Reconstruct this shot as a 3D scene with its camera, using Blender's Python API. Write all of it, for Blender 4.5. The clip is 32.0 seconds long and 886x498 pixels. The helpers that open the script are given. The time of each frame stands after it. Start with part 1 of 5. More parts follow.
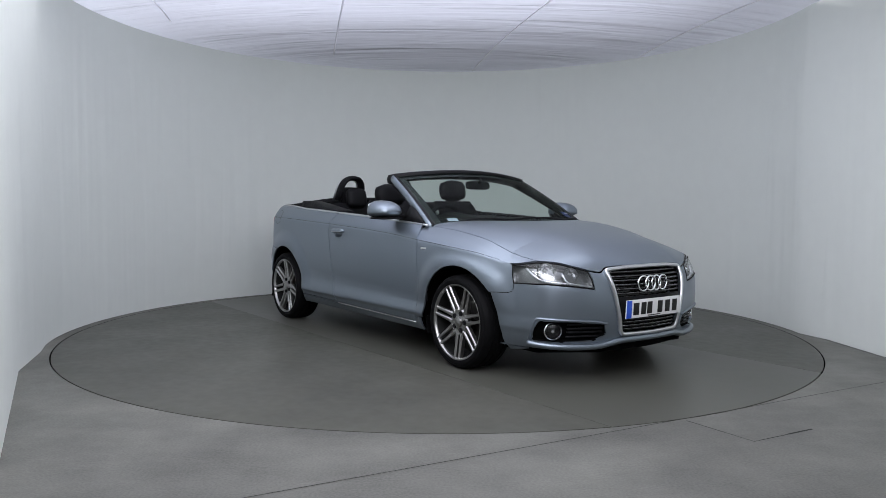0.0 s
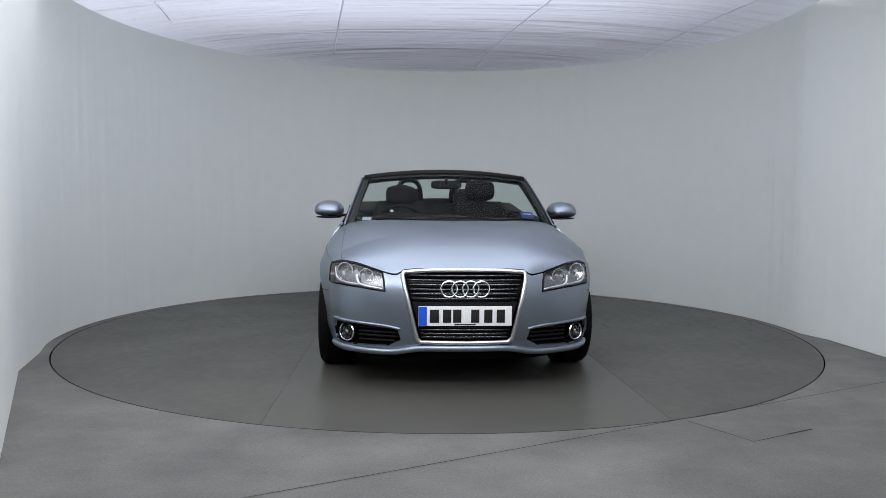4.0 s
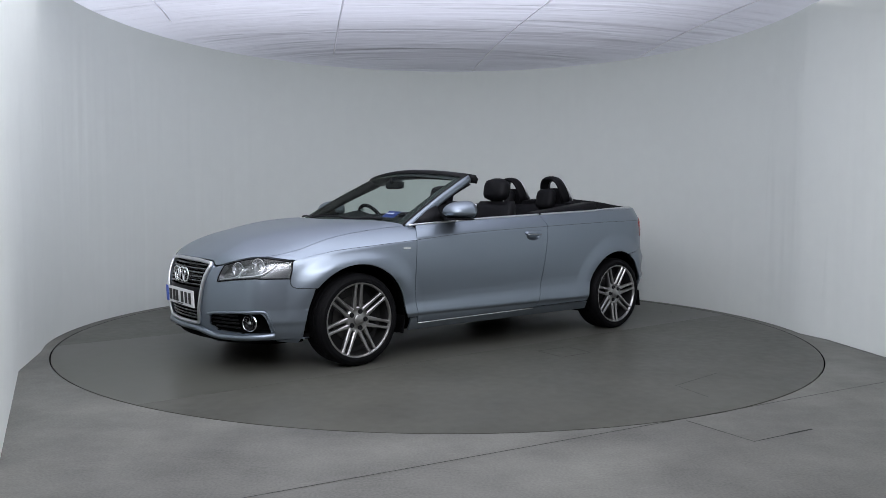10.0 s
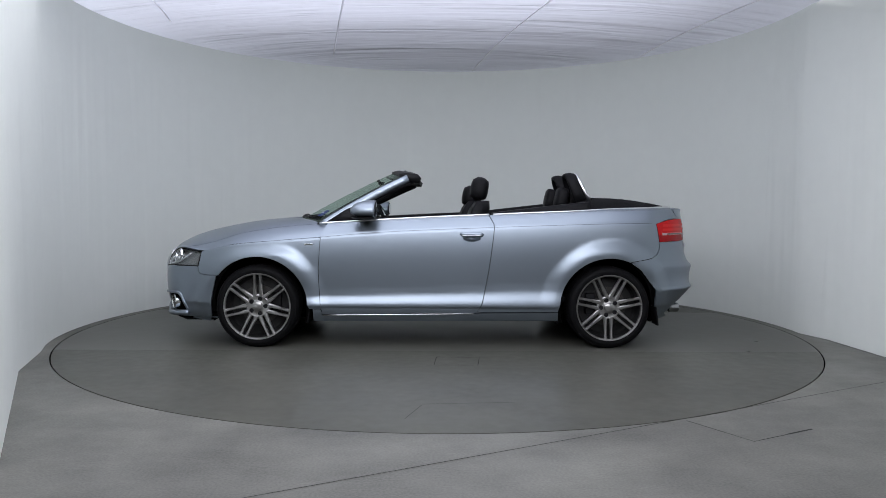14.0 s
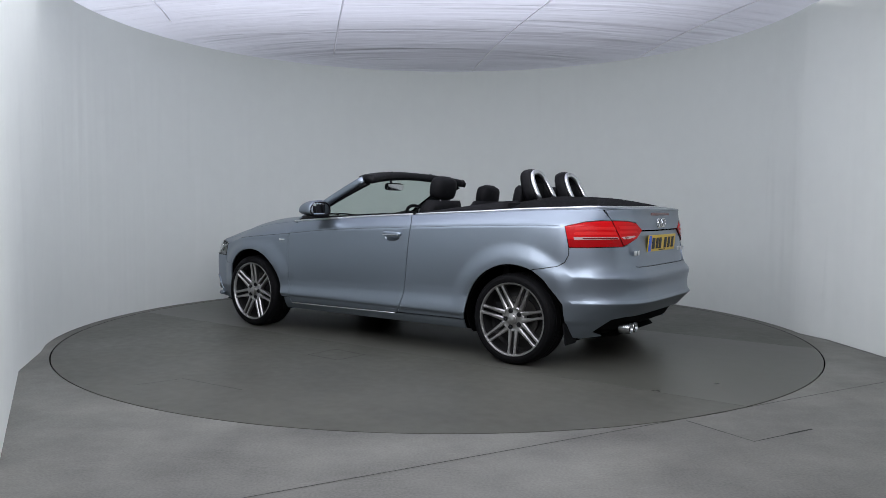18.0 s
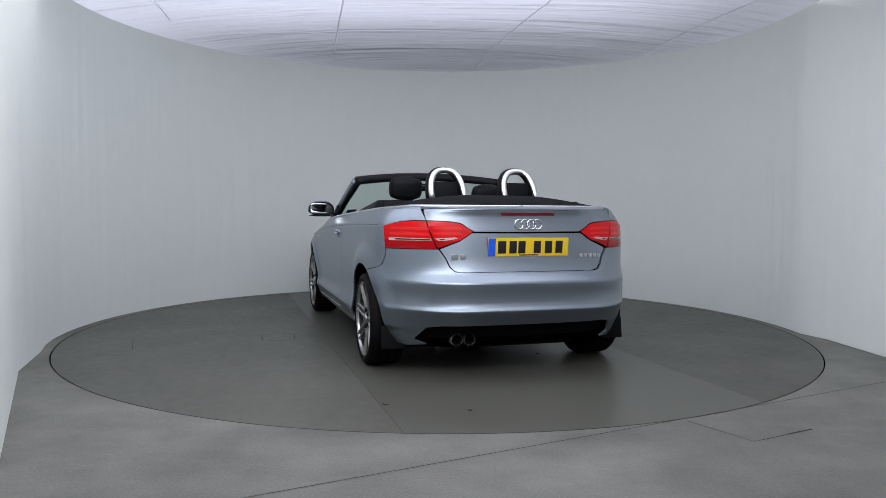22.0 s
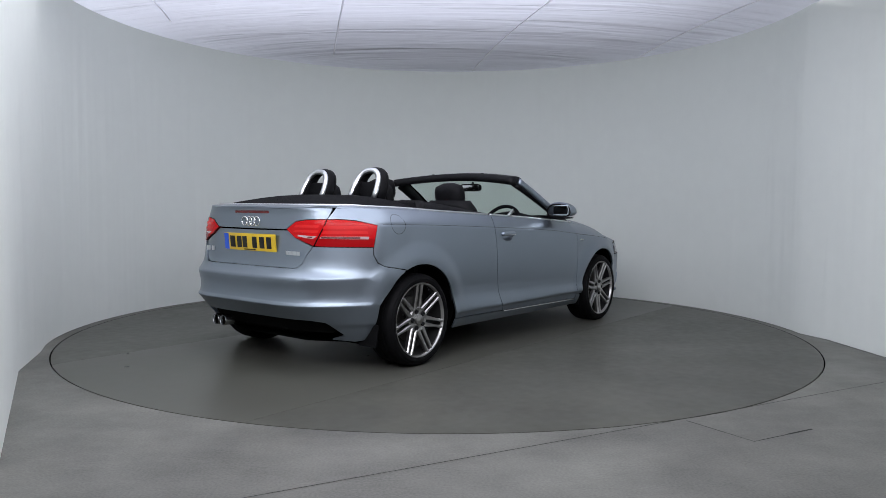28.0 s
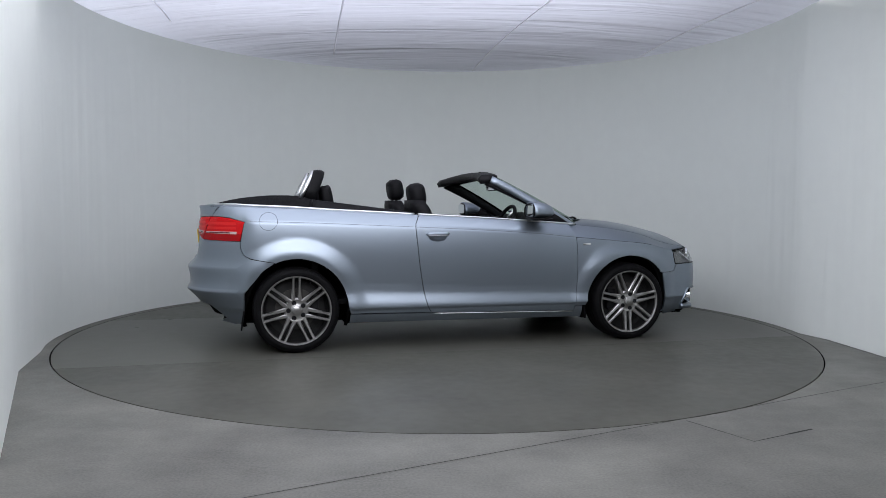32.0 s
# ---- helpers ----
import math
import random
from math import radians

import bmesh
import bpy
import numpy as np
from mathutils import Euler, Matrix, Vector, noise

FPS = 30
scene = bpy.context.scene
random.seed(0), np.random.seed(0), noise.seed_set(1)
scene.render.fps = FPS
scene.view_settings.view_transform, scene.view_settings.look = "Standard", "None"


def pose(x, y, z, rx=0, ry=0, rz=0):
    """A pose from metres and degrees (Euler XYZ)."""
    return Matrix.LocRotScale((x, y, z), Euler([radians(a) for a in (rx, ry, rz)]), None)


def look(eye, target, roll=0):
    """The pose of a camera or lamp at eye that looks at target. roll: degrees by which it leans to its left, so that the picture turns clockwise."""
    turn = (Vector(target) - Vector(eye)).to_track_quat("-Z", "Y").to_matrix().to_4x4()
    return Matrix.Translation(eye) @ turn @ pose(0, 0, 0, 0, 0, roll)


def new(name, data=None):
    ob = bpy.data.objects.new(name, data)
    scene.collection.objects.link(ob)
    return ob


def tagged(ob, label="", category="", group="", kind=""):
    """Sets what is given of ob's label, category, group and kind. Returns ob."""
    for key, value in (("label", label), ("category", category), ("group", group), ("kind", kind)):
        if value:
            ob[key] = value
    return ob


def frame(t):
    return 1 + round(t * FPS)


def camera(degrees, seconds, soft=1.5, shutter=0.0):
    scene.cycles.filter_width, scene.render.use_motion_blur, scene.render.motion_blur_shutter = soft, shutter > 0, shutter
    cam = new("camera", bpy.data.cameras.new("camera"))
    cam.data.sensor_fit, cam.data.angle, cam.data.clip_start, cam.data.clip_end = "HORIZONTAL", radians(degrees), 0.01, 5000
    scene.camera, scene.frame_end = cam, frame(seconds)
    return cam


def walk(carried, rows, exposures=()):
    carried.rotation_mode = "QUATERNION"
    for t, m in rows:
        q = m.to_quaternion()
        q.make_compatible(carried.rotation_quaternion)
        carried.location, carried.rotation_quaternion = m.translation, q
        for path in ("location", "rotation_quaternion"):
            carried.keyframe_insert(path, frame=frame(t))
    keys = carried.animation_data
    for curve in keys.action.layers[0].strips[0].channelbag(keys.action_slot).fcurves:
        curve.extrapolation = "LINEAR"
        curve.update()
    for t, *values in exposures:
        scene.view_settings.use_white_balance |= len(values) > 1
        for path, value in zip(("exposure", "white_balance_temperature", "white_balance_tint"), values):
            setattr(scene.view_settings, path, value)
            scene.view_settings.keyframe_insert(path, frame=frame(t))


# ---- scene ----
# ---- camera: it stands still before the turntable ----
cam = camera(61.775, 32.0, soft=0.8)
EYE = Vector((0.0, -6.278, 1.0466))
YAW, TILT, LEAN = radians(0.302), radians(-3.3705), 0.419
AIM = EYE + Vector((math.sin(YAW) * math.cos(TILT), math.cos(YAW) * math.cos(TILT), math.sin(TILT)))
walk(cam, [(0, look(EYE, AIM, LEAN)), (32, look(EYE, AIM, LEAN))], exposures=[(0, 0.0), (32, 0.0)])

# ---- light: lamps above a white fabric canopy that spreads them, a front lamp, added fills ----
world = bpy.data.worlds.new("world")
scene.world = world
world.use_nodes = True
world.node_tree.nodes["Background"].inputs[0].default_value = (0.55, 0.6, 0.7, 1)
world.node_tree.nodes["Background"].inputs[1].default_value = 0.02


def area_lamp(name, m, sx, sy, watts, colour=(1, 1, 1)):
    d = bpy.data.lights.new(name, "AREA")
    d.shape, d.size, d.size_y, d.energy, d.color = "RECTANGLE", sx, sy, watts, colour
    ob = new(name, d)
    ob.matrix_world = m
    return ob


COOL = (0.908, 0.92, 1.0)
CANOPY_WATTS, GLOW_FILL_WATTS, FRONT_WATTS, ROOM_FILL_WATTS = 194.0, 68.0, 83.0, 62.0
area_lamp("canopy_lamp", pose(-0.6, -1.3, 4.2), 5.6, 4.6, CANOPY_WATTS, COOL)
# added below the canopy, out of view, in place of the fabric's own glow
area_lamp("canopy_glow_fill", pose(-0.75, -2.35, 2.62), 4.9, 3.0, GLOW_FILL_WATTS, COOL)
area_lamp("front_lamp", look((-0.6, -4.3, 2.3), (-0.4, 0.0, 0.7)), 4.4, 0.7, FRONT_WATTS, COOL)
# unseen fill behind the camera, added to brighten surfaces that face it
area_lamp("room_fill", look((0.9, -6.9, 2.45), (-0.6, 0, 0.9)), 5.0, 1.3, ROOM_FILL_WATTS, COOL)

# ---- materials ----
def mat(name, colour, rough=0.5, metal=0.0, coat=0.0, spec=0.5, vary=0.0, scale=8.0, bump=0.0, bscale=40.0,
        rvary=0.0, coat_rough=0.2, trans=0.0, ior=1.45):
    """A Principled surface, its colour and roughness varied by noise at two sizes, with fine relief."""
    m = bpy.data.materials.new(name)
    m.use_nodes = True
    nt, b = m.node_tree, m.node_tree.nodes["Principled BSDF"]
    b.inputs["Base Color"].default_value = (*colour, 1)
    b.inputs["Roughness"].default_value, b.inputs["Metallic"].default_value = rough, metal
    b.inputs["Coat Weight"].default_value, b.inputs["Coat Roughness"].default_value = coat, coat_rough
    b.inputs["Specular IOR Level"].default_value, b.inputs["IOR"].default_value = spec, ior
    b.inputs["Transmission Weight"].default_value = trans
    tc = nt.nodes.new("ShaderNodeTexCoord")

    def noise_node(s, detail=4.0):
        n = nt.nodes.new("ShaderNodeTexNoise")
        n.inputs["Scale"].default_value, n.inputs["Detail"].default_value = s, detail
        nt.links.new(tc.outputs["Object"], n.inputs["Vector"])
        return n
    if vary or rvary:
        n1, n2 = noise_node(scale), noise_node(scale * 9.0, 6.0)
        add = nt.nodes.new("ShaderNodeMath")
        add.operation = "ADD"
        nt.links.new(n1.outputs["Fac"], add.inputs[0])
        nt.links.new(n2.outputs["Fac"], add.inputs[1])
        if vary:
            r = nt.nodes.new("ShaderNodeMapRange")
            for k, v in zip(("From Min", "From Max", "To Min", "To Max"), (0.6, 1.4, 1 - vary, 1 + vary)):
                r.inputs[k].default_value = v
            nt.links.new(add.outputs[0], r.inputs["Value"])
            mx = nt.nodes.new("ShaderNodeVectorMath")
            mx.operation = "SCALE"
            mx.inputs[0].default_value = colour
            nt.links.new(r.outputs[0], mx.inputs["Scale"])
            nt.links.new(mx.outputs[0], b.inputs["Base Color"])
        if rvary:
            r = nt.nodes.new("ShaderNodeMapRange")
            for k, v in zip(("From Min", "From Max", "To Min", "To Max"), (0.6, 1.4, max(0.02, rough - rvary), rough + rvary)):
                r.inputs[k].default_value = v
            nt.links.new(add.outputs[0], r.inputs["Value"])
            nt.links.new(r.outputs[0], b.inputs["Roughness"])
    if bump:
        n = noise_node(bscale, 8.0)
        bp = nt.nodes.new("ShaderNodeBump")
        bp.inputs["Strength"].default_value, bp.inputs["Distance"].default_value = bump, 0.004
        nt.links.new(n.outputs["Fac"], bp.inputs["Height"])
        nt.links.new(bp.outputs[0], b.inputs["Normal"])
    return m


def mix_surface(m, kind, colour, fac):
    """Blend the material's surface with one of another kind."""
    nt = m.node_tree
    n = nt.nodes.new(kind)
    n.inputs["Color"].default_value = (*colour, 1)
    mx = nt.nodes.new("ShaderNodeMixShader")
    mx.inputs[0].default_value = fac
    nt.links.new(nt.nodes["Principled BSDF"].outputs[0], mx.inputs[1])
    nt.links.new(n.outputs[0], mx.inputs[2])
    nt.links.new(mx.outputs[0], nt.nodes["Material Output"].inputs["Surface"])
    return m


M_PAINT = mat("silver_blue_paint", (0.242, 0.281, 0.328), rough=0.38, metal=0.9, coat=0.35, coat_rough=0.22, vary=0.03, scale=300.0)
M_BLACK = mat("black_plastic", (0.006, 0.006, 0.007), rough=0.5, bump=0.1, bscale=600.0, rvary=0.1, scale=20.0, spec=0.2)
M_GLOSSBLACK = mat("gloss_black", (0.008, 0.008, 0.009), rough=0.2, rvary=0.04)
M_DARK = mat("dark_void", (0.003, 0.003, 0.003), rough=0.9, spec=0.05)
M_RUBBER = mat("tyre_rubber", (0.0045, 0.0045, 0.005), rough=0.6, vary=0.25, scale=18.0, bump=0.2, bscale=250.0, spec=0.08)
M_CHROME = mat("chrome", (0.82, 0.83, 0.85), rough=0.14, metal=1.0)
M_SATIN = mat("satin_aluminium", (0.72, 0.73, 0.75), rough=0.28, metal=1.0)
M_ALLOY = mat("titanium_grey_alloy", (0.35, 0.345, 0.34), rough=0.29, metal=0.95, coat=0.3, vary=0.05, scale=60.0)
M_ALLOYDARK = mat("dark_alloy", (0.015, 0.015, 0.015), rough=0.55, metal=0.3, vary=0.2, scale=30.0)
M_GUNMETAL = mat("grey_slat_edge", (0.40, 0.41, 0.42), rough=0.25, metal=1.0)
M_LEATHER = mat("black_leather", (0.005, 0.005, 0.006), rough=0.55, bump=0.25, bscale=350.0, rvary=0.08, scale=12.0, spec=0.15)
M_FABRIC = mat("black_hood_fabric", (0.007, 0.007, 0.008), rough=0.95, bump=0.4, bscale=700.0, vary=0.2, scale=14.0, spec=0.1)


def thin_glass(name, tint, face=0.05, slant=0.45, rough=0.09):
    """A thin pane: it lets light straight through, tinted, and mirrors a little, more at a slant."""
    m = bpy.data.materials.new(name)
    m.use_nodes = True
    nt = m.node_tree
    nt.nodes.remove(nt.nodes["Principled BSDF"])
    t, g, mx, lw, pw, mr = (nt.nodes.new(k) for k in ("ShaderNodeBsdfTransparent", "ShaderNodeBsdfGlossy", "ShaderNodeMixShader", "ShaderNodeLayerWeight", "ShaderNodeMath", "ShaderNodeMapRange"))
    t.inputs["Color"].default_value = (*tint, 1)
    g.inputs["Roughness"].default_value = rough
    lw.inputs["Blend"].default_value = 0.5
    pw.operation, pw.inputs[1].default_value = "POWER", 4.0
    mr.inputs["To Min"].default_value, mr.inputs["To Max"].default_value = face, slant
    nt.links.new(lw.outputs["Facing"], pw.inputs[0])
    nt.links.new(pw.outputs[0], mr.inputs["Value"])
    nt.links.new(mr.outputs[0], mx.inputs[0])
    nt.links.new(t.outputs[0], mx.inputs[1])
    nt.links.new(g.outputs[0], mx.inputs[2])
    nt.links.new(mx.outputs[0], nt.nodes["Material Output"].inputs["Surface"])
    return m


M_SCREEN = thin_glass("windscreen_glass", (0.70, 0.79, 0.74), 0.010, 0.13)
M_LENS = thin_glass("lamp_lens", (0.94, 0.95, 0.96))
M_RED = mat("red_lens", (0.46, 0.005, 0.007), rough=0.2, coat=0.0, spec=0.2)
M_RED2 = mat("deep_red_lens", (0.28, 0.003, 0.005), rough=0.2, coat=0.0, spec=0.2)
M_REDGLOW = mat("bright_red_lens", (0.56, 0.016, 0.016), rough=0.22, spec=0.2)
M_REDDARK = mat("dark_red_plastic", (0.10, 0.006, 0.008), rough=0.2, coat=0.6)
M_REDCLEAR = mat("clear_strip", (0.60, 0.42, 0.42), rough=0.12, metal=0.4, coat=1.0)
M_HEADGREY = mat("grey_lamp_housing", (0.27, 0.275, 0.28), rough=0.28, metal=0.95, vary=0.15, scale=40.0)
M_DISCSTEEL = mat("brake_steel", (0.06, 0.058, 0.055), rough=0.45, metal=0.8, vary=0.1, scale=40.0)
M_MIRROR = mat("mirror_glass", (0.72, 0.76, 0.78), rough=0.02, metal=1.0)
M_STICKERBLUE = mat("blue_paper", (0.02, 0.035, 0.19), rough=0.6)
M_STICKER = mat("white_sticker", (0.42, 0.44, 0.56), rough=0.5)
M_WHITEPLATE = mat("white_plate", (0.78, 0.78, 0.78), rough=0.4, coat=0.4)
M_YELLOW = mat("yellow_plate", (0.66, 0.44, 0.015), rough=0.4, coat=0.4)
M_BLUE = mat("blue_band", (0.01, 0.08, 0.55), rough=0.4, coat=0.4)
M_INK = mat("black_ink", (0.006, 0.006, 0.006), rough=0.5)


def floor_paint(name, colour, rough, spread, speck, grain, spec):
    """Worn floor paint: broad stains, cloudy patches, streaks and fine specks."""
    m = mat(name, colour, rough=rough, bump=grain, bscale=160.0, rvary=0.06, scale=1.6, spec=spec)
    nt = m.node_tree
    b = nt.nodes["Principled BSDF"]
    tc = nt.nodes.new("ShaderNodeTexCoord")
    total = None
    for scale, detail, stretch, weight in ((0.55, 3.0, (1, 1, 1), 0.9), (2.6, 6.0, (1, 1, 1), 0.8), (5.0, 4.0, (0.4, 1.6, 1), 0.25), (90.0, 3.0, (1, 1, 1), speck)):
        mp, n, ml = nt.nodes.new("ShaderNodeMapping"), nt.nodes.new("ShaderNodeTexNoise"), nt.nodes.new("ShaderNodeMath")
        mp.inputs["Scale"].default_value = stretch
        n.inputs["Scale"].default_value, n.inputs["Detail"].default_value = scale, detail
        nt.links.new(tc.outputs["Object"], mp.inputs["Vector"])
        nt.links.new(mp.outputs[0], n.inputs["Vector"])
        ml.operation = "MULTIPLY_ADD"
        ml.inputs[1].default_value, ml.inputs[2].default_value = weight, -0.5 * weight
        nt.links.new(n.outputs["Fac"], ml.inputs[0])
        if total is None:
            total = ml
        else:
            ad = nt.nodes.new("ShaderNodeMath")
            ad.operation = "ADD"
            nt.links.new(total.outputs[0], ad.inputs[0])
            nt.links.new(ml.outputs[0], ad.inputs[1])
            total = ad
    r = nt.nodes.new("ShaderNodeMapRange")
    for k, v in zip(("From Min", "From Max", "To Min", "To Max"), (-0.5, 0.5, 1 - spread, 1 + spread)):
        r.inputs[k].default_value = v
    mx = nt.nodes.new("ShaderNodeVectorMath")
    mx.operation = "SCALE"
    mx.inputs[0].default_value = colour
    nt.links.new(total.outputs[0], r.inputs["Value"])
    nt.links.new(r.outputs[0], mx.inputs["Scale"])
    nt.links.new(mx.outputs[0], b.inputs["Base Color"])
    return m


M_FLOOR = floor_paint("grey_floor_paint", (0.126, 0.125, 0.112), 0.5, 0.62, 0.75, 0.02, 0.4)
M_DISC = floor_paint("grey_turntable_paint", (0.077, 0.077, 0.066), 0.36, 0.34, 0.15, 0.0, 0.12)
M_DISC2 = mat("smooth_grey_runway_paint", (0.076, 0.076, 0.065), rough=0.30, vary=0.14, scale=1.1, rvary=0.03, spec=0.16)
M_CRACK = mat("dark_joint", (0.02, 0.02, 0.018), rough=0.9, vary=0.3, scale=6.0)
M_FAINT = mat("faint_joint", (0.055, 0.056, 0.05), rough=0.8, vary=0.3, scale=6.0)
M_WALL = mat("white_wall_paint", (0.695, 0.724, 0.69), rough=0.75, vary=0.02, scale=0.9, bump=0.04, bscale=60.0)
# grey picked for unseen upper walls and ceiling, to cut bounced light
M_UPPER = mat("bounce_damping_grey", (0.28, 0.28, 0.28), rough=0.8, vary=0.06, scale=0.8)

M_CANOPY = mix_surface(mat("white_canopy_fabric", (0.8, 0.8, 0.82), rough=0.9, vary=0.02, scale=3.0), "ShaderNodeBsdfTranslucent", (0.85, 0.87, 0.98), 0.55)


M_SEAM = mix_surface(mat("white_webbing", (0.93, 0.93, 0.94), rough=0.9), "ShaderNodeBsdfTranslucent", (0.95, 0.95, 1.0), 0.6)


def wrinkles(m, sizes):
    """Fine pulled creases across a cloth, as relief."""
    nt = m.node_tree
    tc, last = nt.nodes.new("ShaderNodeTexCoord"), None
    for stretch, scale, depth in sizes:
        mp, n, r, bp = (nt.nodes.new(k) for k in ("ShaderNodeMapping", "ShaderNodeTexNoise", "ShaderNodeMapRange", "ShaderNodeBump"))
        mp.inputs["Scale"].default_value, mp.inputs["Rotation"].default_value = stretch, (0, 0, 0.05)
        n.inputs["Scale"].default_value, n.inputs["Detail"].default_value, n.inputs["Roughness"].default_value = scale, 3.0, 0.55
        for k, v in zip(("From Min", "From Max", "To Min", "To Max"), (0.46, 0.60, 0.0, 1.0)):
            r.inputs[k].default_value = v
        bp.inputs["Strength"].default_value, bp.inputs["Distance"].default_value = 1.0, depth
        nt.links.new(tc.outputs["Object"], mp.inputs["Vector"])
        nt.links.new(mp.outputs[0], n.inputs["Vector"])
        nt.links.new(n.outputs["Fac"], r.inputs["Value"])
        nt.links.new(r.outputs[0], bp.inputs["Height"])
        if last:
            nt.links.new(last.outputs[0], bp.inputs["Normal"])
        last = bp
    for n in nt.nodes:
        if n.type in ("BSDF_PRINCIPLED", "BSDF_TRANSLUCENT"):
            nt.links.new(last.outputs[0], n.inputs["Normal"])


wrinkles(M_WALL, (((1.3, 1.3, 0.10), 1.3, 0.006),))
wrinkles(M_CANOPY, (((0.16, 1.8, 1), 1.5, 0.030), ((0.30, 3.0, 1), 3.2, 0.004)))

# ---- building helpers ----
from mathutils.geometry import delaunay_2d_cdt


def empty(name):
    return new(name)


def part(name, bm, material, parent=None, label="", smooth=True):
    """Link a bmesh as one mesh object under a thing or a part."""
    me = bpy.data.meshes.new(name)
    if smooth:
        for f in bm.faces:
            f.smooth = True
    lay = bm.verts.layers.float_vector.get("skin_normal")
    normals = [v[lay].to_tuple() for v in bm.verts] if lay else None
    bm.to_mesh(me)
    bm.free()
    if normals and smooth:
        me.normals_split_custom_set_from_vertices(normals)
    for m in (material if isinstance(material, (list, tuple)) else (material,)):
        me.materials.append(m)
    ob = new(name, me)
    if parent is not None:
        ob.parent = parent
    if label:
        ob["label"] = label
    return ob


def sharpen(bm, degrees=35):
    bm.normal_update()
    lim = radians(degrees)
    for e in bm.edges:
        if len(e.link_faces) == 2 and e.calc_face_angle(0) > lim:
            e.smooth = False
    return bm


def box_bm(sx, sy, sz, centre=(0, 0, 0), bevel=0.0, seg=2, m=None):
    bm = bmesh.new()
    bmesh.ops.create_cube(bm, size=1.0)
    for v in bm.verts:
        v.co = Vector((v.co.x * sx, v.co.y * sy, v.co.z * sz))
    if bevel:
        bmesh.ops.bevel(bm, geom=bm.edges[:], offset=bevel, segments=seg, profile=0.7, affect="EDGES")
    if m is not None:
        bm.transform(m)
    bmesh.ops.translate(bm, verts=bm.verts[:], vec=centre)
    return sharpen(bm, 40)


def resample(poly, step, closed=True):
    out, n = [], len(poly)
    for i in range(n if closed else n - 1):
        a, b = Vector(poly[i]), Vector(poly[(i + 1) % n])
        k = max(1, int(math.ceil((b - a).length / step)))
        out += [a.lerp(b, j / k) for j in range(k)]
    if not closed:
        out.append(Vector(poly[-1]))
    return out


def smooth_line(pts, step=0.02, closed=False):
    """A Catmull-Rom curve through points of any dimension."""
    P = [Vector(p) for p in pts]
    n, out = len(P), []
    for i in range(n if closed else n - 1):
        g = (lambda k: P[k % n]) if closed else (lambda k: P[min(max(k, 0), n - 1)])
        a, b, c, d = g(i - 1), g(i), g(i + 1), g(i + 2)
        k = max(1, int(math.ceil((c - b).length / step)))
        for j in range(k):
            t = j / k
            out.append(0.5 * ((2 * b) + (c - a) * t + (2 * a - 5 * b + 4 * c - d) * t * t + (3 * b - a - 3 * c + d) * t ** 3))
    if not closed:
        out.append(P[-1])
    return out


def inside(p, poly):
    """Whether p lies within the outline, an array of points."""
    A, B = poly, np.roll(poly, 1, axis=0)
    c = (A[:, 1] > p[1]) != (B[:, 1] > p[1])
    with np.errstate(divide="ignore", invalid="ignore"):
        x = (B[:, 0] - A[:, 0]) * (p[1] - A[:, 1]) / (B[:, 1] - A[:, 1]) + A[:, 0]
    return bool(np.count_nonzero(c & (p[0] < x)) % 2)


def edge_gap(p, poly):
    A, B = np.roll(poly, 1, axis=0), poly
    D = B - A
    l2 = np.maximum((D * D).sum(1), 1e-12)
    t = np.clip(((p[0] - A[:, 0]) * D[:, 0] + (p[1] - A[:, 1]) * D[:, 1]) / l2, 0, 1)
    return float(np.sqrt(((A[:, 0] + t * D[:, 0] - p[0]) ** 2 + (A[:, 1] + t * D[:, 1] - p[1]) ** 2).min()))


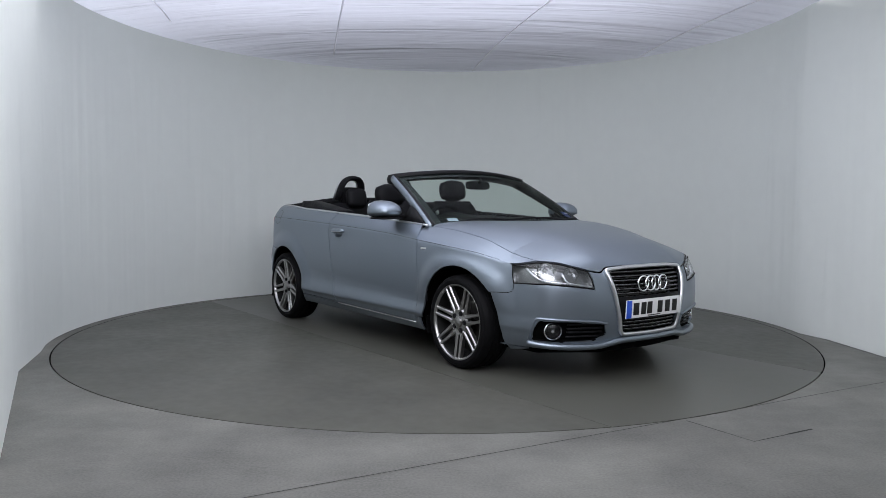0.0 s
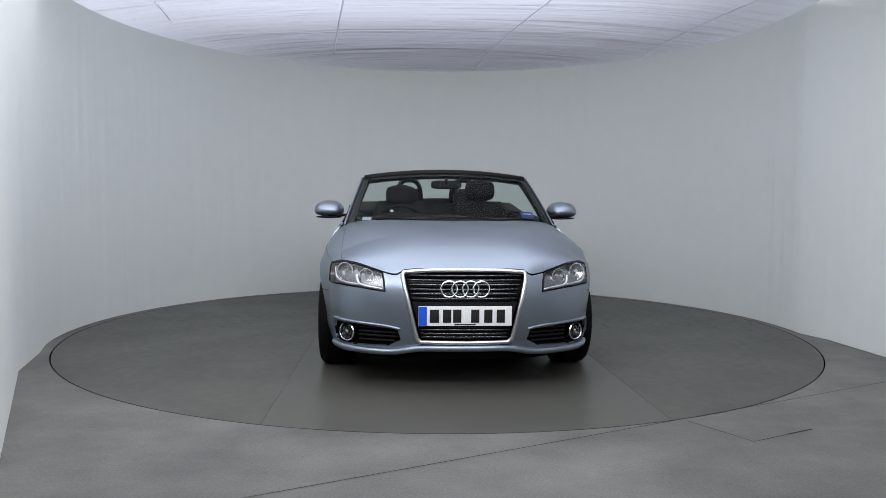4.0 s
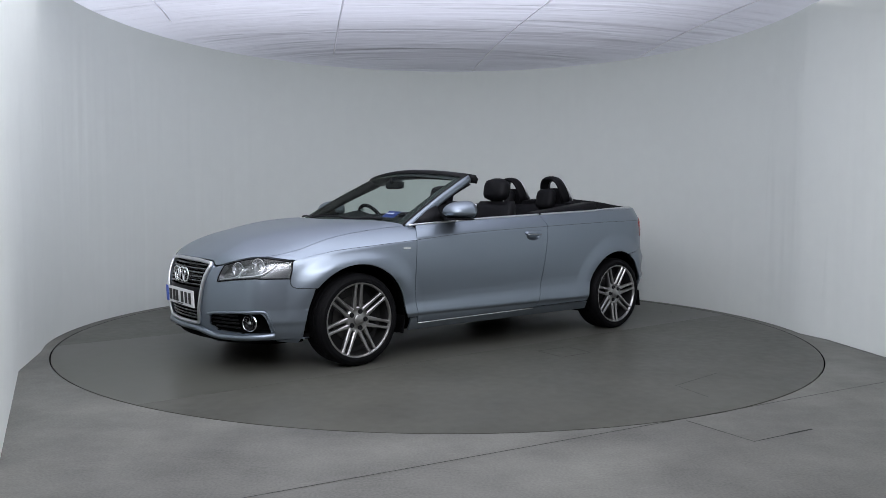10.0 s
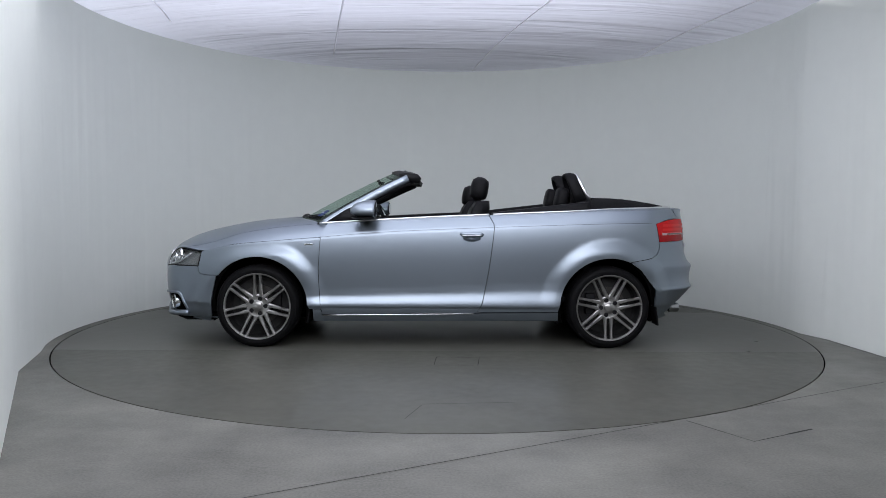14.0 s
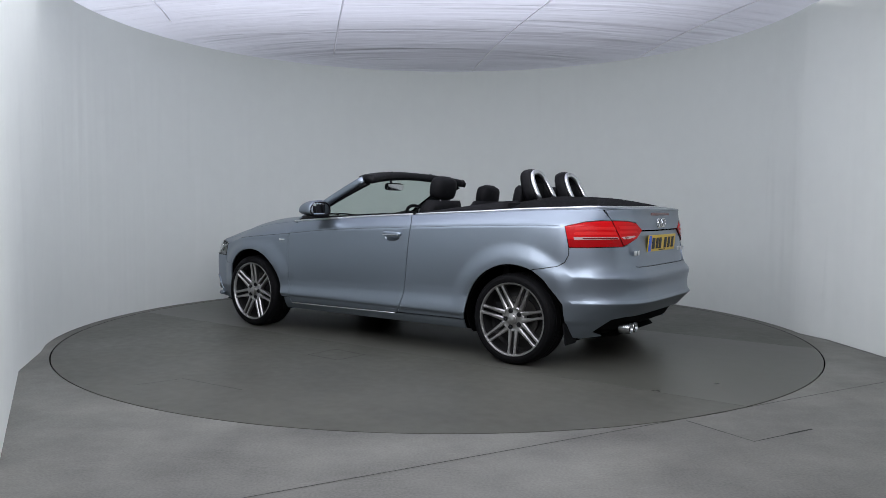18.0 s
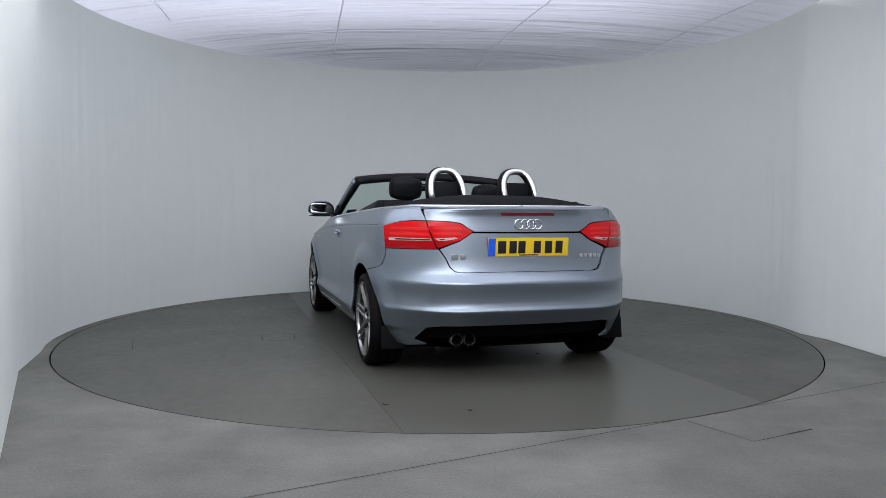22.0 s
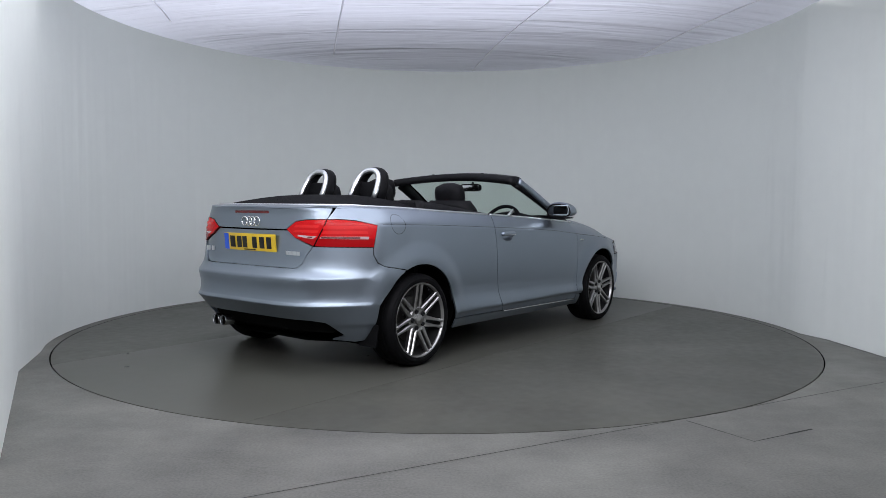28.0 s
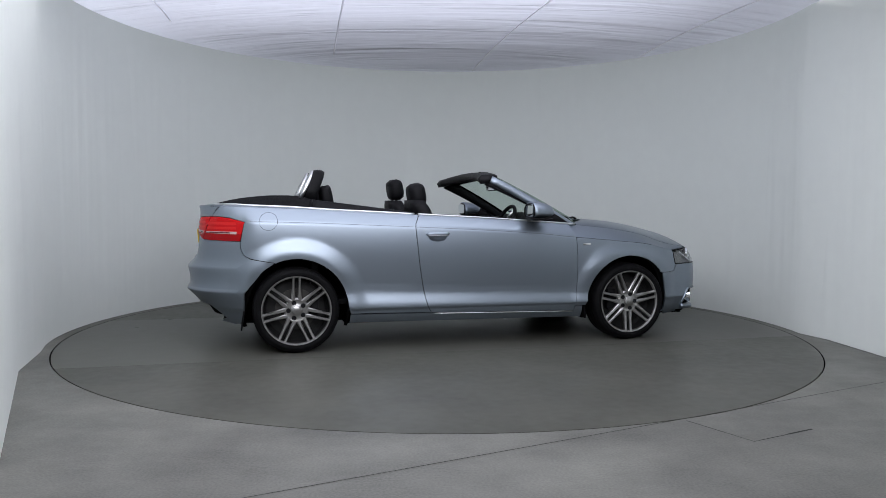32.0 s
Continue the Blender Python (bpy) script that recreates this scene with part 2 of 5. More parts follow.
def patch_bm(F, outline, holes=(), res=0.03, lift=0.0, flange=0.012, side=1, edge=None, away=None, lines=()):
    """A sheet on the surface F(u, v), bounded by an outline, with holes, and with an edge turned inwards."""
    edge = edge or res
    loops = [resample([Vector((p[0], p[1])) for p in outline], edge)] + [resample([Vector((p[0], p[1])) for p in h], edge) for h in holes]
    out, hs = loops[0], loops[1:]
    us, vs = [p.x for p in out], [p.y for p in out]
    pts, edges = [], []
    for lp in loops:
        k = len(pts)
        pts += lp
        edges += [(k + i, k + (i + 1) % len(lp)) for i in range(len(lp))]
    lt = [tuple(np.array(sorted((p[0], p[1]) for p in l)).T) for l in lines]
    nu, nv = max(1, int((max(us) - min(us)) / res)), max(1, int((max(vs) - min(vs)) / res))
    coarse = [np.array([(p.x, p.y) for p in lp]) for lp in loops]
    for i in range(nu + 1):
        for j in range(nv + 1):
            q = (min(us) + (i + 0.5 * (j % 2)) * res, min(vs) + j * res)
            if inside(q, coarse[0]) and not any(inside(q, h) for h in coarse[1:]) and min(edge_gap(q, lp) for lp in coarse) > res * 0.45 and not any(abs(q[1] - np.interp(q[0], xs, zs)) < res * 0.3 for xs, zs in lt):
                pts.append(Vector(q))
    for line in lines:
        last = None
        for q in resample([Vector((p[0], p[1])) for p in line], edge, closed=False):
            ok = inside(q, coarse[0]) and not any(inside(q, h) for h in coarse[1:]) and min(edge_gap(q, lp) for lp in coarse) > 0.003
            if ok:
                pts.append(q)
                if last is not None:
                    edges.append((last, len(pts) - 1))
                last = len(pts) - 1
            else:
                last = None
    vo, eo, fo = delaunay_2d_cdt(pts, edges, [], 0, 1e-6)[:3]
    bm = bmesh.new()
    lay = bm.verts.layers.float_vector.new("skin_normal")
    d = 4e-3

    def place(u, v):
        p = F(u, v)
        n = (F(u + d, v) - F(u - d, v)).cross(F(u, v + d) - F(u, v - d))
        n.normalize()
        c = away or Vector((p.x * 0.75, 0, 0.35))
        if n.dot(p - c) < 0:
            n.negate()
        p = p + n * lift
        w = bm.verts.new((p.x, p.y * side, p.z))
        w[lay] = Vector((n.x, n.y * side, n.z))
        return w
    V = [place(v.x, v.y) for v in vo]
    for f in fo:
        c = sum((vo[i] for i in f), Vector((0, 0))) / len(f)
        if inside(c, coarse[0]) and not any(inside(c, h) for h in coarse[1:]):
            q = [V[i] for i in f]
            n = (q[1].co - q[0].co).cross(q[2].co - q[0].co)
            if n.dot(q[0][lay]) < 0:
                q.reverse()
            try:
                bm.faces.new(q)
            except ValueError:
                pass
    for v in [v for v in bm.verts if not v.link_faces]:
        bm.verts.remove(v)
    if flange:
        made = {}

        def pair(v):
            if v not in made:
                n = v[lay].copy()
                made[v] = (bm.verts.new(v.co), bm.verts.new(v.co - n * flange))
            return made[v]
        for e in [e for e in bm.edges if len(e.link_faces) == 1]:
            loop = e.link_loops[0]
            a, b = loop.vert, loop.link_loop_next.vert
            (a0, a1), (b0, b1) = pair(a), pair(b)
            bm.faces.new((b0, a0, a1, b1))
    return bm


def grid_bm(F, us, vs, close_u=False):
    bm = bmesh.new()
    V = [[bm.verts.new(F(u, v)) for v in vs] for u in us]
    n = len(us)
    for i in range(n if close_u else n - 1):
        for j in range(len(vs) - 1):
            try:
                bm.faces.new((V[i][j], V[(i + 1) % n][j], V[(i + 1) % n][j + 1], V[i][j + 1]))
            except ValueError:
                pass
    return bm


def lathe_bm(profile, seg=64, axis="Y"):
    """A ring or disc turned from (radius, along) pairs round the axis."""
    bm = bmesh.new()
    rows = []
    for r, a in profile:
        row = []
        for i in range(seg if r > 1e-6 else 1):
            t = 2 * math.pi * i / seg
            p = (r * math.cos(t), a, r * math.sin(t)) if axis == "Y" else ((a, r * math.cos(t), r * math.sin(t)) if axis == "X" else (r * math.cos(t), r * math.sin(t), a))
            row.append(bm.verts.new(p))
        rows.append(row)
    for a, b in zip(rows[:-1], rows[1:]):
        for i in range(seg):
            q = [a[i % len(a)], a[(i + 1) % len(a)], b[(i + 1) % len(b)], b[i % len(b)]]
            q = [v for k, v in enumerate(q) if v not in q[:k]]
            if len(q) > 2:
                bm.faces.new(q)
    bmesh.ops.recalc_face_normals(bm, faces=bm.faces[:])
    return sharpen(bm, 35)


def tube_bm(path, radius, seg=8, closed=False, flat=1.0, up=(0, 0, 1)):
    """A bar swept along a path. radius: one number or one a point; flat: its width across 'up' against its width along it."""
    P = [Vector(p) for p in path]
    n = len(P)
    bm = bmesh.new()
    rows = []
    for i, p in enumerate(P):
        t = (P[(i + 1) % n] - P[i - 1]) if closed else (P[min(i + 1, n - 1)] - P[max(i - 1, 0)])
        t.normalize()
        a = Vector(up) - t * t.dot(Vector(up))
        if a.length < 1e-3:
            a = Vector((1, 0, 0)) - t * t.x
        a.normalize()
        b = t.cross(a)
        r = radius[i] if isinstance(radius, (list, tuple)) else radius
        rows.append([bm.verts.new(p + (a * math.sin(k) + b * math.cos(k) * flat) * r) for k in (2 * math.pi * j / seg for j in range(seg))])
    m = n if closed else n - 1
    for i in range(m):
        for j in range(seg):
            bm.faces.new((rows[i][j], rows[i][(j + 1) % seg], rows[(i + 1) % n][(j + 1) % seg], rows[(i + 1) % n][j]))
    if not closed:
        bm.faces.new(rows[0][::-1])
        bm.faces.new(rows[-1])
    bmesh.ops.recalc_face_normals(bm, faces=bm.faces[:])
    return bm


def mirror_bm(bm, side):
    if side < 0:
        for v in bm.verts:
            v.co.y = -v.co.y
        bmesh.ops.reverse_faces(bm, faces=bm.faces[:])
    return bm


def join_bm(*bms):
    out = bms[0]
    for b in bms[1:]:
        me = bpy.data.meshes.new("tmp")
        b.to_mesh(me)
        b.free()
        out.from_mesh(me)
        bpy.data.meshes.remove(me)
    return out


def strip_bm(F, outline, l0, l1, side=1, away=None):
    """A wall along an outline on the surface F, between two depths."""
    d = 1e-3
    bm = bmesh.new()
    rows = []
    for p in outline:
        q = F(p[0], p[1])
        n = (F(p[0] + d, p[1]) - F(p[0] - d, p[1])).cross(F(p[0], p[1] + d) - F(p[0], p[1] - d)).normalized()
        c = away or Vector((q.x * 0.75, 0, 0.35))
        if n.dot(q - c) < 0:
            n.negate()
        rows.append([bm.verts.new(Vector((r.x, r.y * side, r.z))) for r in (q + n * l0, q + n * l1)])
    for a, b in zip(rows, rows[1:] + rows[:1]):
        bm.faces.new((a[0], b[0], b[1], a[1]))
    bmesh.ops.recalc_face_normals(bm, faces=bm.faces[:])
    return bm


def on_skin(F, outline, lift, side=1, away=None):
    """The outline as points on the surface F."""
    d, out = 1e-3, []
    for p in outline:
        q = F(p[0], p[1])
        n = (F(p[0] + d, p[1]) - F(p[0] - d, p[1])).cross(F(p[0], p[1] + d) - F(p[0], p[1] - d)).normalized()
        c = away or Vector((q.x * 0.75, 0, 0.35))
        if n.dot(q - c) < 0:
            n.negate()
        q = q + n * lift
        out.append(Vector((q.x, q.y * side, q.z)))
    return out


def round_poly(pts, r, n=5):
    """An outline with its corners rounded."""
    out, m = [], len(pts)
    for i in range(m):
        a, b, c = Vector(pts[i - 1]), Vector(pts[i]), Vector(pts[(i + 1) % m])
        u, w = (a - b), (c - b)
        k = min(r, u.length * 0.45, w.length * 0.45)
        p, q = b + u.normalized() * k, b + w.normalized() * k
        for j in range(n + 1):
            t = j / n
            out.append((1 - t) ** 2 * p + 2 * t * (1 - t) * b + t * t * q)
    return out


def loft_bm(rows, cap=True):
    """A closed skin through equal rings of points."""
    bm = bmesh.new()
    V = [[bm.verts.new(p) for p in r] for r in rows]
    n = len(V[0])
    for a, b in zip(V[:-1], V[1:]):
        for i in range(n):
            bm.faces.new((a[i], a[(i + 1) % n], b[(i + 1) % n], b[i]))
    if cap:
        bm.faces.new(V[0][::-1])
        bm.faces.new(V[-1])
    bmesh.ops.recalc_face_normals(bm, faces=bm.faces[:])
    return bm


def pad_bm(w, d, h, bulge=0.35, n=16, m=8, square=3.2):
    """A cushion: a superellipse in plan (w along y, d along x), h high, its middle at zero."""
    rows = []
    for j in range(m + 1):
        t = -1 + 2 * j / m
        k = (1 - abs(t) ** 3.0) ** (1 / 2.4) if abs(t) < 1 else 0.0
        k = 1 - bulge + bulge * k if abs(t) < 1 else (1 - bulge)
        ring_ = []
        for i in range(n * 2):
            a = math.pi * i / n
            c, s = math.cos(a), math.sin(a)
            ring_.append(Vector((math.copysign(abs(c) ** (2 / square), c) * d / 2 * k, math.copysign(abs(s) ** (2 / square), s) * w / 2 * k, t * h / 2)))
        rows.append(ring_)
    return loft_bm(rows)

# ---- the room: a curved white wall round a turntable, under a fabric canopy ----
R_DISC, R_WALL = 2.93, 3.02
WALL_TOP, CANOPY_Z = 2.95, 2.70


def wall_line():
    """The wall's inner face in plan, from the flap beside the camera round the back to the straight wall."""
    pts = [Vector((-1.72, -3.43)), Vector((-2.607, -1.717)), Vector((-2.79, -1.12))]
    for k in range(0, 65):
        a = radians(196 - k * (196 + 3) / 64)
        pts.append(Vector((R_WALL * math.cos(a), R_WALL * math.sin(a))))
    pts += [Vector((3.10, -0.45)), Vector((3.15, -1.13)), Vector((3.30, -3.4))]
    return pts


def sheet_wall(name, line, z0, z1, thick, material):
    bm = bmesh.new()
    n = len(line)
    rows = []
    for i, p in enumerate(line):
        t = (line[min(i + 1, n - 1)] - line[max(i - 1, 0)]).normalized()
        out = Vector((-t.y, t.x)) * thick
        q = p + out
        rows.append([bm.verts.new((p.x, p.y, z0)), bm.verts.new((p.x, p.y, z1)), bm.verts.new((q.x, q.y, z1)), bm.verts.new((q.x, q.y, z0))])
    for a, b in zip(rows[:-1], rows[1:]):
        for j in range(4):
            bm.faces.new((a[j], b[j], b[(j + 1) % 4], a[(j + 1) % 4]))
    bm.faces.new(rows[0])
    bm.faces.new(rows[-1][::-1])
    bmesh.ops.recalc_face_normals(bm, faces=bm.faces[:])
    return tagged(part(name, sharpen(bm, 25), material), "smooth painted studio wall, white where in view", "wall", kind="structure")


def circle(r, n, x=0.0, y=0.0):
    return [Vector((x + r * math.cos(2 * math.pi * i / n), y + r * math.sin(2 * math.pi * i / n))) for i in range(n)]


def room():
    sheet_wall("wall_curved", wall_line(), 0.0, WALL_TOP, 0.08, M_WALL)
    # unseen white walls added to close the room round the camera
    sheet_wall("wall_left", [Vector((-1.90, -3.40)), Vector((-4.2, -3.6)), Vector((-4.2, -9.5))][::-1], 0.0, 4.7, 0.1, M_WALL)
    sheet_wall("wall_right", [Vector((3.42, -3.4)), Vector((4.2, -3.6)), Vector((4.2, -9.5))], 0.0, 4.7, 0.1, M_WALL)
    sheet_wall("wall_behind", [Vector((4.2, -9.6)), Vector((-4.2, -9.6))], 0.0, 4.7, 0.1, M_WALL)
    # unseen grey walls and ceiling added round the lamps to limit their bounce
    sheet_wall("unseen_wall_back", [Vector((-4.3, 3.6)), Vector((4.3, 3.6))], 0.0, 4.7, 0.1, M_UPPER)
    sheet_wall("unseen_wall_west", [Vector((-4.3, -3.4)), Vector((-4.3, 3.6))], 0.0, 4.7, 0.1, M_UPPER)
    sheet_wall("unseen_wall_east", [Vector((4.3, 3.6)), Vector((4.3, -3.4))], 0.0, 4.7, 0.1, M_UPPER)
    tagged(part("ceiling", box_bm(8.8, 13.4, 0.1, (0, -3.0, 4.76)), M_UPPER, smooth=False), "unseen plain grey ceiling above the lamps, added to hold down bounced light", "ceiling", kind="structure")
    # the floor round the disc
    bm = patch_bm(lambda u, v: Vector((u, v, 0)), [(-4.4, -9.7), (4.4, -9.7), (4.4, 3.7), (-4.4, 3.7)], [circle(R_DISC + 0.009, 160)], res=0.6, edge=0.5, flange=0.0, away=Vector((0, 0, -9)))
    ob = tagged(part("floor", bm, M_FLOOR, smooth=False), "grey painted concrete floor with scuffs and fine cracks", "floor", kind="structure")
    tagged(part("turntable_pit", lathe_bm([(0, -0.12), (R_DISC + 0.05, -0.12), (R_DISC + 0.05, -0.004), (R_DISC + 0.0095, -0.004)], 96, "Z"), M_DARK), "dark pit under the turntable", "pit", kind="structure")


def canopy_z(u, v, folds=1.0):
    r = (u * u + v * v) ** 0.5 if v > 0 else abs(u)
    k = min(1.0, r / 3.03)
    z = CANOPY_Z + 0.16 * (1 - k ** 3.0)
    # shallow pulled folds that run across the room
    rim = folds * (1 - k ** 10)
    w = (0.55 + 0.45 * noise.noise((u * 0.35, v * 0.9, 3))) * rim
    q = v + 0.06 * abs(u) + 0.10 * noise.noise((u * 0.6, v * 0.5, 7))
    z += 0.004 * w * math.sin(q * 17.0) * k ** 0.5
    z -= 0.012 * w * max(0.0, math.sin(q * 9.0 + 2.0 * noise.noise((u * 0.25, v, 5)))) ** 10
    z -= 0.008 * max(0.0, 1 - 6 * abs(noise.noise((u * 0.5, v * 1.7 + 0.12 * abs(u), 9.0)))) * k * rim
    z -= 0.005 * max(0.0, 1 - 7 * abs(noise.noise((u * 0.8, v * 3.4 - 0.2 * u, 4.0)))) * rim
    z += 0.015 * noise.noise((u * 0.45, v * 2.2, 1.0)) * rim
    return z


def canopy():
    """White fabric stretched over the room, with sewn seams and shallow folds."""
    out = [Vector((3.03, -4.0))] + [Vector((3.03 * math.cos(radians(a)), 3.03 * math.sin(radians(a)))) for a in range(0, 181, 2)] + [Vector((-3.03, -4.0))]
    bm = patch_bm(lambda u, v: Vector((u, v, canopy_z(u, v))), out, res=0.05, edge=0.045, flange=0.0, away=Vector((0, 0, 9)))
    ob = tagged(part("canopy", bm, M_CANOPY), "white fabric canopy with seams and creases, lit from above", "canopy", kind="structure")
    for x0, y0, x1, y1 in ((-1.22, 2.30, -0.38, -2.2), (0.40, 2.92, 1.50, -2.2), (2.19, 2.02, 2.75, -0.8), (-2.52, 0.75, -2.30, -0.9)):
        pts = [Vector((x0 + (x1 - x0) * t, y0 + (y1 - y0) * t)) for t in np.linspace(0, 1, 40)]
        pts = [Vector((p.x, p.y, canopy_z(p.x, p.y, 0.0) - 0.012)) for p in pts]
        part("seam", tube_bm(pts, 0.006, 6, flat=1.3), M_SEAM, ob, "sewn seam")
    return ob


room()
canopy()


def strip_line(name, pts, width, z, material, parent=None, label=""):
    """A thin flat line along a path on a floor."""
    bm = bmesh.new()
    P = [Vector(p) for p in resample([Vector(p) for p in pts], 0.25, closed=False)]
    rows = []
    for i, p in enumerate(P):
        t = (P[min(i + 1, len(P) - 1)] - P[max(i - 1, 0)]).normalized()
        w = width * (0.75 + 0.5 * abs(noise.noise((p.x * 7, p.y * 7, 0))))
        n = Vector((-t.y, t.x)) * w / 2
        rows.append([bm.verts.new((p.x + n.x, p.y + n.y, z)), bm.verts.new((p.x - n.x, p.y - n.y, z))])
    for a, b in zip(rows[:-1], rows[1:]):
        bm.faces.new((a[0], a[1], b[1], b[0]))
    bmesh.ops.recalc_face_normals(bm, faces=bm.faces[:])
    for f in bm.faces:
        if f.normal.z < 0:
            f.normal_flip()
    return part(name, bm, material, parent, label)


def turntable():
    """The disc: a smooth runway plate between two painted segments, with small lids let into one of them."""
    t = tagged(empty("turntable"), "round grey painted turntable set flush in the floor", "turntable")
    part("base", lathe_bm([(0, -0.07), (R_DISC, -0.07), (R_DISC, -0.012), (0, -0.012)], 160, "Z"), M_DARK, t)
    for k, name, m in ((0, "runway_plate", M_DISC2), (1, "deck_segment", M_DISC), (-1, "deck_segment", M_DISC)):
        y = 1.0
        if k == 0:
            a0 = math.asin((y - 0.0009) / R_DISC)
            out = [Vector((R_DISC * math.cos(a), R_DISC * math.sin(a))) for a in np.linspace(-a0, a0, 40)]
            out += [Vector((-p.x, -p.y)) for p in out]
        else:
            a0 = math.asin((y + 0.0009) / R_DISC)
            out = [Vector((R_DISC * math.cos(a), R_DISC * math.sin(a) * k)) for a in np.linspace(a0, math.pi - a0, 90)]
        bm = patch_bm(lambda u, v: Vector((u, v, 0.0)), out, res=0.5, edge=0.2, flange=0.012, away=Vector((0, 0, -9)))
        part(name, bm, m, t)
    for loop in ([(0.03, 1.215), (-0.265, 1.235), (-0.24, 1.475), (0.048, 1.472), (0.03, 1.215)], [(0.20, 2.70), (0.12, 2.45)], [(0.12, 2.43), (-0.38, 2.39)]):
        strip_line("lid_joint", loop, 0.006, 0.0012, M_CRACK if len(loop) > 2 else M_FAINT, t)
    return t


def floor_marks():
    tagged(strip_line("floor_joint", [(-2.2, -4.49), (-0.693, -3.693), (1.213, -2.676), (1.553, -2.494), (2.522, -1.966), (3.2, -1.60)], 0.0055, 0.0012, M_CRACK), "thin dark joint in the painted floor", "joint", kind="structure")
    tagged(strip_line("hatch_joint", [(1.22, -2.705), (1.418, -3.024), (1.776, -2.832)], 0.007, 0.0012, M_CRACK), "thin dark joint round a floor hatch", "joint", kind="structure")
    tagged(strip_line("hatch_edge", [(1.62, -2.916), (1.776, -2.832)], 0.013, 0.0016, M_CRACK), "open dark edge of a floor hatch", "joint", kind="structure")


def wall_joint():
    line = wall_line()[4:]
    pts = []
    for i, p in enumerate(line):
        t = (line[min(i + 1, len(line) - 1)] - line[max(i - 1, 0)]).normalized()
        pts.append(p - Vector((-t.y, t.x)) * 0.006)
    tagged(strip_line("wall_joint", pts, 0.011, 0.0016, M_CRACK), "dirty dark joint at the foot of the wall", "joint", kind="structure")


wall_joint()
floor_marks()
disc = turntable()

# ---- the car's form: x forward, y to its left, z up, the middle of the wheelbase at zero ----
OX, OY = 0.0466, 0.0255
XA, ARC = 1.2, 1.35


def table(pairs):
    a = np.array(pairs, float)
    return lambda v: float(np.interp(v, a[:, 0], a[:, 1]))


def curve_table(pts):
    P = np.array([[p.x, p.y] for p in smooth_line([Vector(p) for p in pts], 0.003)])
    d = np.concatenate([[0], np.cumsum(np.hypot(*np.diff(P, axis=0).T))])
    return d / d[-1], np.maximum.accumulate(P[:, 0]), np.minimum.accumulate(P[:, 1])


CF = curve_table([(0, 1), (0.3, 0.985), (0.566, 0.93), (0.67, 0.905), (0.75, 0.872), (0.82, 0.80), (0.885, 0.655), (0.93, 0.495), (0.965, 0.345), (0.99, 0.17), (1, 0)])
CR = curve_table([(0, 1), (0.3, 0.997), (0.5, 0.985), (0.62, 0.938), (0.75, 0.856), (0.87, 0.742), (0.945, 0.628), (0.983, 0.51), (0.997, 0.35), (1, 0)])


def soft_table(pairs):
    P = np.array([[p.x, p.y] for p in smooth_line([Vector(p) for p in pairs], 0.002)])
    o = np.argsort(P[:, 0])
    return lambda v: float(np.interp(v, P[o, 0], P[o, 1]))


XF = soft_table([(0.10, 2.05), (0.17, 2.11), (0.24, 2.125), (0.30, 2.138), (0.38, 2.15), (0.46, 2.153), (0.54, 2.148), (0.60, 2.135), (0.66, 2.105), (0.70, 2.07), (0.74, 2.02), (0.80, 1.93), (0.95, 1.7)])
XR = soft_table([(0.12, 1.84), (0.22, 1.890), (0.30, 1.940), (0.36, 1.990), (0.412, 2.040), (0.428, 2.056), (0.438, 2.053), (0.452, 2.041), (0.48, 2.035), (0.52, 2.036), (0.555, 2.042), (0.585, 2.049), (0.60, 2.046), (0.612, 2.034), (0.635, 2.013),
                 (0.66, 1.999), (0.70, 1.988), (0.76, 1.980), (0.84, 1.973), (0.90, 1.967), (0.95, 1.961), (1.00, 1.960), (1.03, 1.967), (1.1, 1.955)])
ZC = soft_table([(-2.2, 0.93), (-1.575, 0.925), (-1.16, 0.916), (-0.746, 0.901), (-0.424, 0.888), (0.078, 0.866), (0.489, 0.841), (0.829, 0.81), (1.103, 0.787), (1.43, 0.757), (1.585, 0.727), (1.75, 0.70), (2.2, 0.66)])
LEDGE = soft_table([(-2, 0.455), (-0.8, 0.437), (-0.34, 0.422), (0.08, 0.409), (0.69, 0.391), (0.86, 0.386), (2, 0.37)])
UPPER = soft_table([(0, 0), (0.03, -0.017), (0.06, -0.040), (0.09, -0.068), (0.105, -0.086), (0.13, -0.125), (0.2, -0.3)])
HUB = 1.289, 0.302


